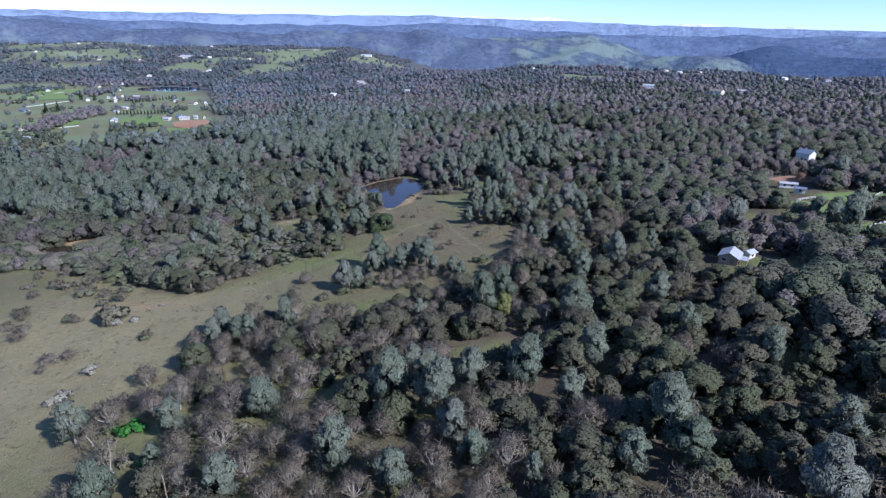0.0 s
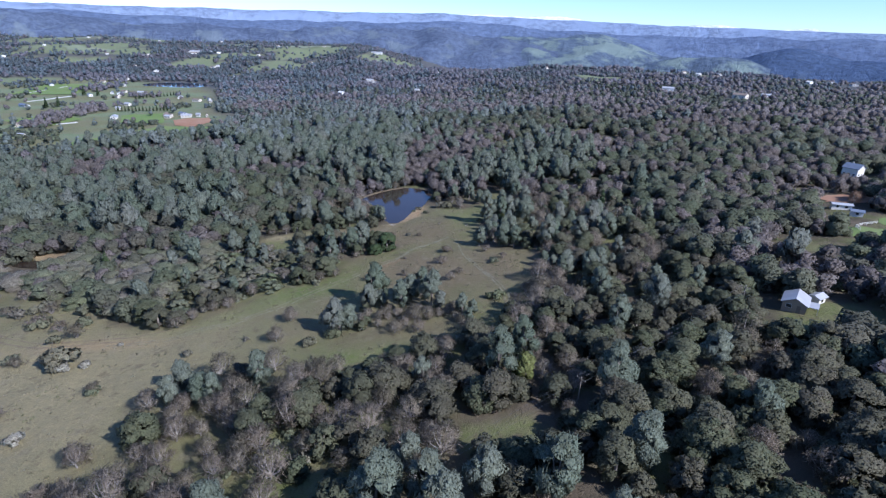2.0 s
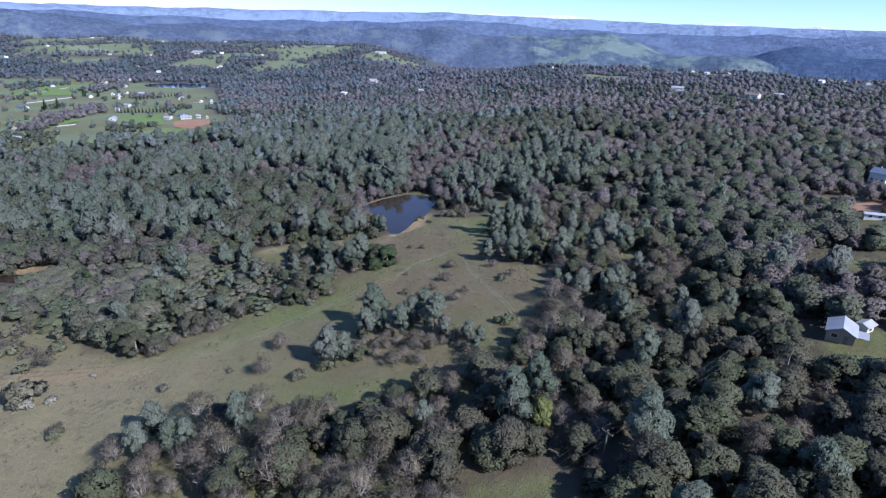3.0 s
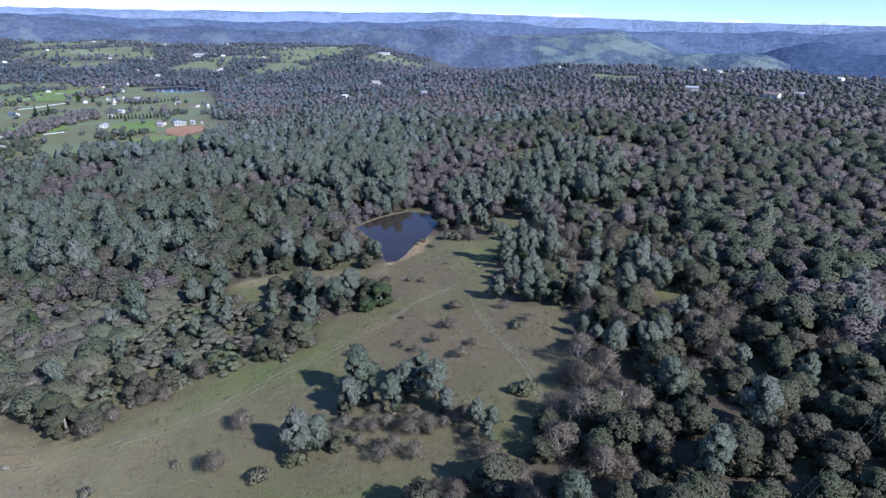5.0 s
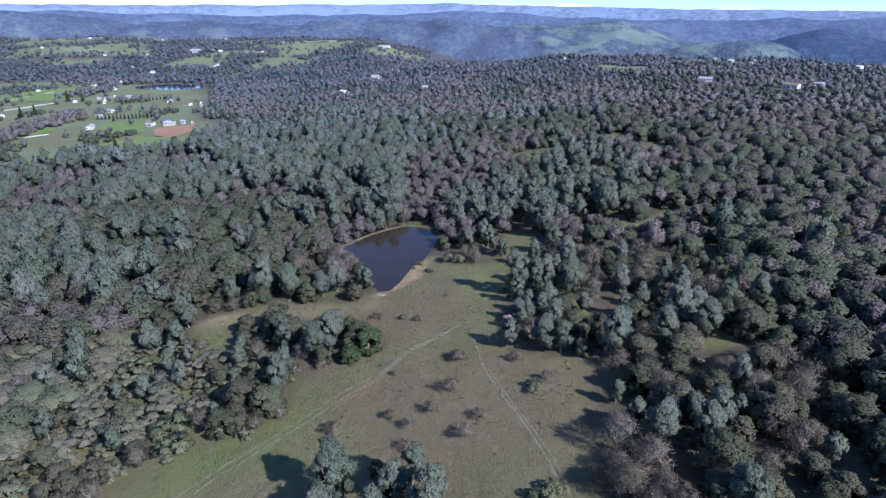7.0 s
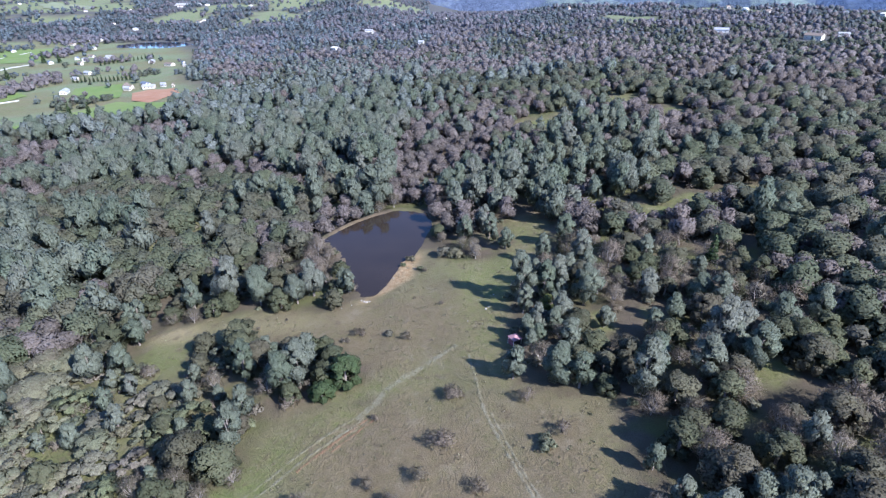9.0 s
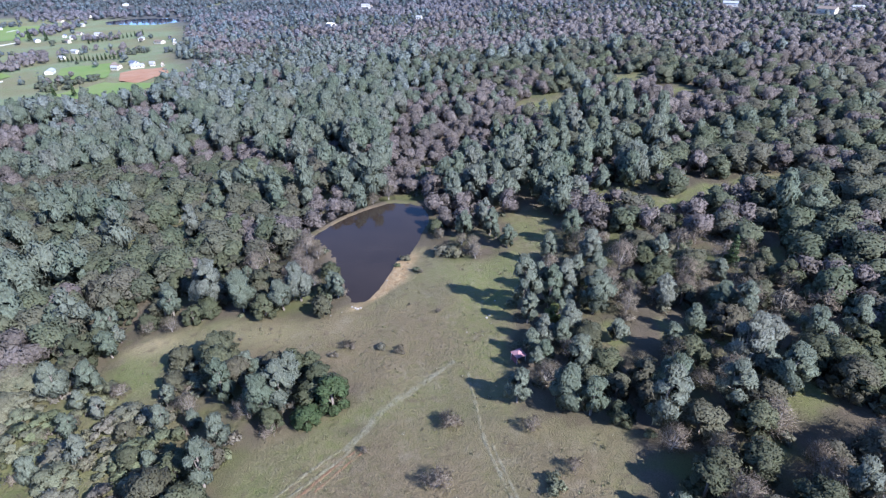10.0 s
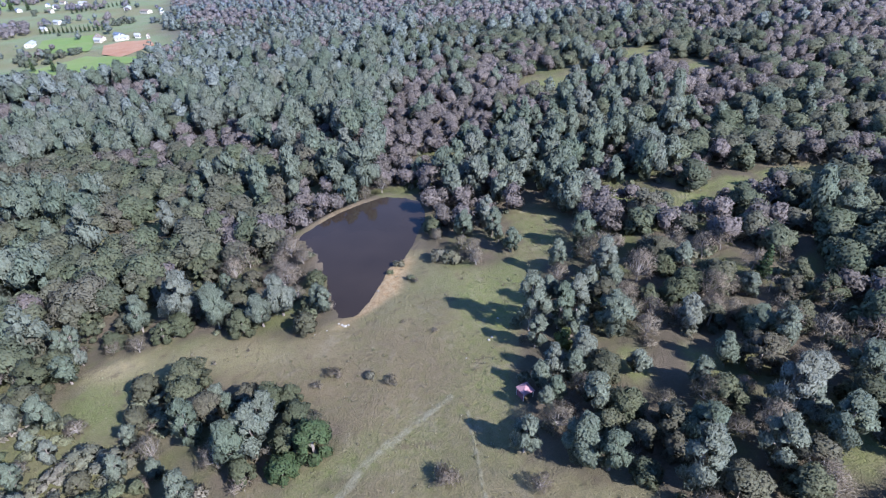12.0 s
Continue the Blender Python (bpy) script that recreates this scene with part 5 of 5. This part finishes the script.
for k, (x, y, turn, w, d) in enumerate(FARM):
    wall, roof = ((WHITE, METAL_ROOF), (CREAM, BROWN_ROOF), (WHITE, SLATE_ROOF), (CREAM, METAL_ROOF))[k % 4]
    text = ("white farm building with a pale metal roof", "cream farmhouse with a brown shingle roof", "white farmhouse with a blue-grey roof", "cream barn with a pale metal roof")[k % 4]
    house(x, y, turn, w * 0.6, d * 0.6, 2.9, 1.6, wall, roof, "barn" if k % 4 in (0, 3) else "house", text, 3)
house(-848, 2075, 88, 14, 110, 5, 2.5, WHITE, METAL_ROOF, "barn", "long pale greenhouse-like barn in far fields", 6, False)
house(-235, 2330, 86, 20, 42, 6, 3, WHITE, METAL_ROOF, "barn", "white barn in a far green field", 3, False)
house(361, 890, 70, 11, 17, 4, 2, WHITE, METAL_ROOF, "house", "pale house in the distant forest", 3)
house(433, 812, 40, 12, 18, 4.5, 2.4, CREAM, BROWN_ROOF, "house", "cream house in the distant forest", 3)
house(492, 850, 75, 8, 12, 3.4, 1.6, WHITE, METAL_ROOF, "house", "white house in the distant forest", 2)
for k, (x, y) in enumerate(FAR_HOMES):
    wall, roof = ((WHITE, METAL_ROOF), (CREAM, BROWN_ROOF), (WHITE, BROWN_ROOF), (WHITE, WHITE))[k % 4]
    text = ("small white house with a pale roof in distant woods", "cream house with a brown roof in distant woods", "white house with a brown roof in distant woods", "white mobile home in distant woods")[k % 4]
    house(x, y, k * 47, 6 + k % 3 * 2, 8 + k % 5 * 2, 3.2, 1.8, wall, roof, "house", text, 2)
sheet("clay_arena", [(-322, 716), (-344, 760), (-330, 776), (-305, 780), (-286, 750), (-296, 700)], None, DIRT_RED, "red clay riding arena beside the barns", "arena", 0.5, 14)
sheet("pasture", [(-433, 799), (-385, 826), (-345, 735), (-400, 735)], None, LAWN, "green pasture beside the barns", "pasture", 0.5, 14)
sheet("pasture", [(-550, 735), (-520, 800), (-462, 760), (-470, 700)], None, LAWN, "bright green pasture in the valley", "pasture", 0.5, 14)
sheet("pasture", [(-335, 712), (-285, 700), (-246, 712), (-300, 640), (-345, 600), (-395, 575), (-365, 640)], None, LAWN, "green pasture along the forest edge", "pasture", 0.5, 14)
sheet("pasture", [(-740, 1000), (-640, 1030), (-690, 1200), (-790, 1190)], None, LAWN, "green fenced pasture in the valley", "pasture", 0.5, 30)
sheet("pasture", ellipse(-60, 2020, 190, 170, seed=12), None, PASTURE, "pale green field among distant woods", "pasture", 1.0, 50)
for k, (x, y, rx, ry) in enumerate(((-1480, 2480, 130, 120), (-1230, 2360, 110, 70), (-1750, 2520, 140, 60), (-1120, 1900, 70, 60), (-560, 2560, 90, 90), (-780, 2500, 110, 80), (80, 1760, 60, 60))):
    sheet("pasture", ellipse(x, y, rx, ry, seed=30 + k, wobble=0.25), None, PASTURE, "pale green field among distant woods", "pasture", 1.0, 60)
sheet("bare_soil", ellipse(207, 287, 13, 8, seed=41, wobble=0.25), None, DIRT_RED, "patch of red bare soil below the white house", "soil", 0.15, 5)
strip("lane", [(-713, 960), (-724, 1050), (-728, 1150)], 6, FENCE, "pale gravel farm lane", "lane", 12, 0.6, 0.05)
strip("lane", [(-645, 915), (-630, 1005)], 6, FENCE, "pale gravel farm lane", "lane", 13, 0.6, 0.05)
strip("lane", [(-500, 692), (-480, 705), (-455, 735)], 5, FENCE, "pale gravel farm lane", "lane", 14, 0.6, 0.05)
fence([(-465, 648), (-449, 672)], 8, "white rail fence beside a farm lane")
r = random.Random(77)
for (ax, ay), (bx, by), n in (((-458, 837), (-388, 850), 16), ((-508, 984), (-470, 1068), 14)):
    for k in range(n):
        f = k / (n - 1)
        plant("fir", k, ax + (bx - ax) * f, ay + (by - ay) * f, r.uniform(0.55, 0.75), k * 1.3)
for x, y, s in ((-615, 1017, 1.5), (-593, 1021, 1.3), (-569, 850, 1.3), (-562, 867, 1.3), (-575, 858, 1.1), (-330, 655, 1.0), (-352, 660, 0.9)):
    plant("fir", 1, x, y, s, x)


# power line over the slope
def power_pole(x, y, top, turn):
    ob = new("utility_pole")
    g = height(x, y)
    bm = bmesh.new()
    bmesh.ops.create_cone(bm, cap_ends=True, segments=10, radius1=0.17, radius2=0.11, depth=top - g + 1, matrix=Matrix.Translation((0, 0, (top - g - 1) / 2)))
    part("pole", bm, WOOD, ob)
    arm = part("crossarm", slab(0, 0, top - g - 0.45, 2.4, 0.12, 0.14), WOOD, ob)
    for k in (-1.1, 0.0, 1.1):
        b2 = bmesh.new()
        bmesh.ops.create_cone(b2, cap_ends=True, segments=8, radius1=0.05, radius2=0.09, depth=0.2, matrix=Matrix.Translation((k, 0, top - g - 0.28 + (0.35 if k == 0 else 0))))
        part("insulator", b2, STONE, arm)
    ob.matrix_basis = Matrix.Translation((x, y, g)) @ Matrix.Rotation(turn, 4, "Z")
    tagged(ob, "wooden utility pole with a crossarm among oaks", "utility pole", "utility poles")


CABLE = surface("dull_grey_cable", (0.10, 0.10, 0.11), (0.08, 0.08, 0.09), 0.5, 0.7)
POLES = [(33.0, 125.1, 8.3), (-44.0, 73.0, 2.0), (88.0, 164.0, 12.5)]
for x, y, z in POLES:
    power_pole(x, y, z, math.atan2(52, 77) + math.pi / 2)
for (ax, ay, az), (bx, by, bz) in ((POLES[0], POLES[1]), (POLES[0], POLES[2])):
    d = math.hypot(bx - ax, by - ay)
    px, py = -(by - ay) / d, (bx - ax) / d
    for k in (-1.1, 0.0, 1.1):
        pts = []
        for j in range(13):
            f = j / 12
            pts.append((ax + (bx - ax) * f + px * k, ay + (by - ay) * f + py * k, az - 0.1 + (bz - az) * f - 4 * 1.4 * f * (1 - f)))
        tagged(new("power_cable", tri_mesh("power_cable", tube(pts, [0.014] * 13, 3), CABLE)), "thin sagging overhead power cable between poles", "cable", "power cables")
PLACED += [(x, y, 3.0) for x, y, z in POLES]

# small things in the meadow
def canopy_shelter(x, y):
    """A small reddish shelter with a low peaked roof on posts."""
    ob = new("canopy_shelter")
    for sx in (-1, 1):
        for sy in (-1, 1):
            part("post", slab(sx * 1.15, sy * 1.15, 0.9, 0.1, 0.1, 2.2), WHITE, ob)
    bm = bmesh.new()
    bmesh.ops.create_cone(bm, cap_ends=True, segments=4, radius1=1.95, radius2=0.1, depth=0.8, matrix=Matrix.Translation((0, 0, 2.35)) @ Matrix.Rotation(math.pi / 4, 4, "Z"))
    part("roof", bm, PINK, ob)
    part("side_panel", slab(0, 1.15, 1.0, 2.2, 0.05, 1.9), MAROON, ob)
    part("side_panel", slab(-1.15, 0, 0.7, 0.05, 2.2, 1.3), MAROON, ob)
    ob.matrix_basis = Matrix.Translation((x, y, height(x, y))) @ Matrix.Rotation(0.5, 4, "Z")
    tagged(ob, "small faded pink canopy shelter beside the pines", "shelter")


PINK = surface("faded_pink_canvas", (0.36, 0.20, 0.22), (0.30, 0.16, 0.18), 0.8, 0.85)
MAROON = surface("maroon_canvas", (0.20, 0.07, 0.09), (0.16, 0.05, 0.07), 0.8, 0.85)
canopy_shelter(23.2, 255.2)
PLACED.append((23.2, 255.2, 2.6))


def white_pallet(x, y):
    ob = new("pallet")
    for k in range(5):
        part("slat", slab(0, (k - 2) * 0.28, 0.42, 1.6, 0.18, 0.05), WHITE, ob)
    for k in (-1, 0, 1):
        part("bearer", slab(k * 0.7, 0, 0.18, 0.14, 1.4, 0.42), WHITE, ob)
    ob.matrix_basis = Matrix.Translation((x, y, height(x, y))) @ Matrix.Rotation(0.6, 4, "Z")
    tagged(ob, "white-painted slatted pallet in the grass", "pallet")


white_pallet(31.5, 279)
PLACED.append((31.5, 279, 3.0))


def stone(x, y, size, seed):
    bm = bmesh.new()
    bmesh.ops.create_icosphere(bm, subdivisions=2, radius=size)
    for v in bm.verts:
        v.co *= 1 + 0.35 * noise.noise(v.co * (1.6 / size) + Vector((seed, 0, 0)))
        v.co.z *= 0.6
    me = bpy.data.meshes.new("stone")
    bm.to_mesh(me)
    bm.free()
    me.materials.append(STONE)
    ob = new("stone", me)
    ob.location = (x, y, max(height(x, y), POND_LEVEL if abs(x + 18) < 6 and 280 < y < 290 else -99) + size * 0.2)
    tagged(ob, "pale grey weathered stone lying in the grass", "stone", "pale stones")


for k, (x, y, s) in enumerate(((17.4, 273.6, 0.35), (18.2, 274.6, 0.3), (20.2, 282, 0.25), (12, 268, 0.2), (-18.9, 284.6, 0.4), (-18.1, 284.2, 0.45), (-17.3, 284.6, 0.35),
                               (-19.8, 285.2, 0.3), (-22.4, 282.6, 0.22), (-25.2, 281.4, 0.2), (-11.2, 299, 0.3))):
    stone(x, y, s, k * 3.7)
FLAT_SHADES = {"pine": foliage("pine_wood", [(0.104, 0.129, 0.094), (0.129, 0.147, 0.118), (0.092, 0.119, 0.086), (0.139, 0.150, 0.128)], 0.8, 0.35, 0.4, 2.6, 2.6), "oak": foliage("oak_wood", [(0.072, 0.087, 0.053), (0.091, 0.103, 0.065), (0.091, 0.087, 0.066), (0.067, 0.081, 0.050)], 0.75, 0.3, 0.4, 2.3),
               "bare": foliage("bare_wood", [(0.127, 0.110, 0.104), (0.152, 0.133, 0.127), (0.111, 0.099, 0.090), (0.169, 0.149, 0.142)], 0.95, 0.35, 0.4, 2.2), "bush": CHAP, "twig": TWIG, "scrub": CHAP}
# the mid and far tones have distance haze painted into the leaf colour
MID_HAZE_SHADES = {"pine": foliage("half_hazed_pine_wood", [(0.117, 0.142, 0.131), (0.142, 0.164, 0.155), (0.103, 0.130, 0.115)], vary=0.35, grain=1.1),
              "oak": foliage("half_hazed_oak_wood", [(0.063, 0.076, 0.055), (0.078, 0.089, 0.067)], vary=0.35, grain=1.1),
              "bare": foliage("half_hazed_bare_wood", [(0.135, 0.121, 0.121), (0.158, 0.142, 0.142), (0.117, 0.108, 0.104)], vary=0.35, grain=1.1)}
FAR_HAZE_SHADES = {"pine": foliage("hazed_pine_wood", [(0.103, 0.134, 0.154), (0.124, 0.154, 0.173), (0.092, 0.122, 0.138)], vary=0.35, grain=0.6),
              "oak": foliage("hazed_oak_wood", [(0.071, 0.091, 0.100), (0.084, 0.103, 0.113)], vary=0.35, grain=0.6),
              "bare": foliage("hazed_bare_wood", [(0.121, 0.119, 0.136), (0.138, 0.134, 0.154), (0.106, 0.108, 0.124)], vary=0.35, grain=0.6)}

grow_forest()
NAMES = {"scrub": ("scrub_thicket", "low olive-green scrub thicket beside the meadow"), "pine": ("grey_pine_wood", "wood of grey-green foothill pines on the slopes"), "oak": ("live_oak_wood", "dense wood of dark evergreen oaks"),
         "bare": ("bare_oak_wood", "leafless grey-brown oak wood"), "bush": ("undergrowth", "olive-green chaparral undergrowth between the trees"),
         "twig": ("bare_undergrowth", "leafless twiggy undergrowth between the trees")}
for (kind, level, haze_belt), (crowns, tints, woods, norms, laces) in STUFF.items():
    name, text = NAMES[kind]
    thing = tagged(new(name, tri_mesh(name, np.concatenate(crowns), (FLAT_SHADES if level > 1 else SHADES, MID_HAZE_SHADES, FAR_HAZE_SHADES)[haze_belt][kind], np.concatenate(tints), np.concatenate(norms), np.concatenate(laces))), text, "woodland", kind="stuff")
    if woods:
        part_mesh("trunks", tri_mesh("trunks", np.concatenate(woods), PALE_BARK if kind == "bare" else BARK), thing)


# dry tussocks in the meadow grass
def grow_tussocks():
    r = np.random.RandomState(3)
    n = 9000
    x, y = r.uniform(-150, 48, n), r.uniform(70, 340, n)
    keep = (meadow_depth(x, y) > 0.5) & (inside(POND_EDGE, x, y) < -1) & (waves(x, y, 17, 71) + r.uniform(-0.6, 0.6, n) > 0.05)
    x, y = x[keep], y[keep]
    z = land(x, y)
    blades, tints = [], []
    for px, py, pz in zip(x, y, z):
        s = r.uniform(0.14, 0.42)
        c = np.array([px, py, pz]) + np.stack([r.uniform(-s, s, 7), r.uniform(-s, s, 7), np.zeros(7)], 1)
        a = r.uniform(0, 6.283, 7)
        side = np.stack([np.cos(a), np.sin(a), np.zeros(7)], 1) * s * 0.45
        tip = c + np.stack([r.uniform(-s, s, 7) * 0.6, r.uniform(-s, s, 7) * 0.6, s * r.uniform(0.5, 1.3, 7)], 1)
        blades.append(np.stack([c - side, c + side, tip], 1).reshape(-1, 3))
        tints.append(np.full(21, r.rand()))
    v = np.concatenate(blades)
    tagged(new("grass_tussocks", tri_mesh("grass_tussocks", v, TUSSOCK, np.concatenate(tints))), "dry tan and olive grass tussocks in the meadow", "grass", kind="stuff")


TUSSOCK = foliage("dry_tussock_grass", [(0.190, 0.165, 0.110), (0.260, 0.235, 0.165), (0.165, 0.170, 0.085), (0.225, 0.190, 0.145)], 0.9, 0.45)
grow_tussocks()
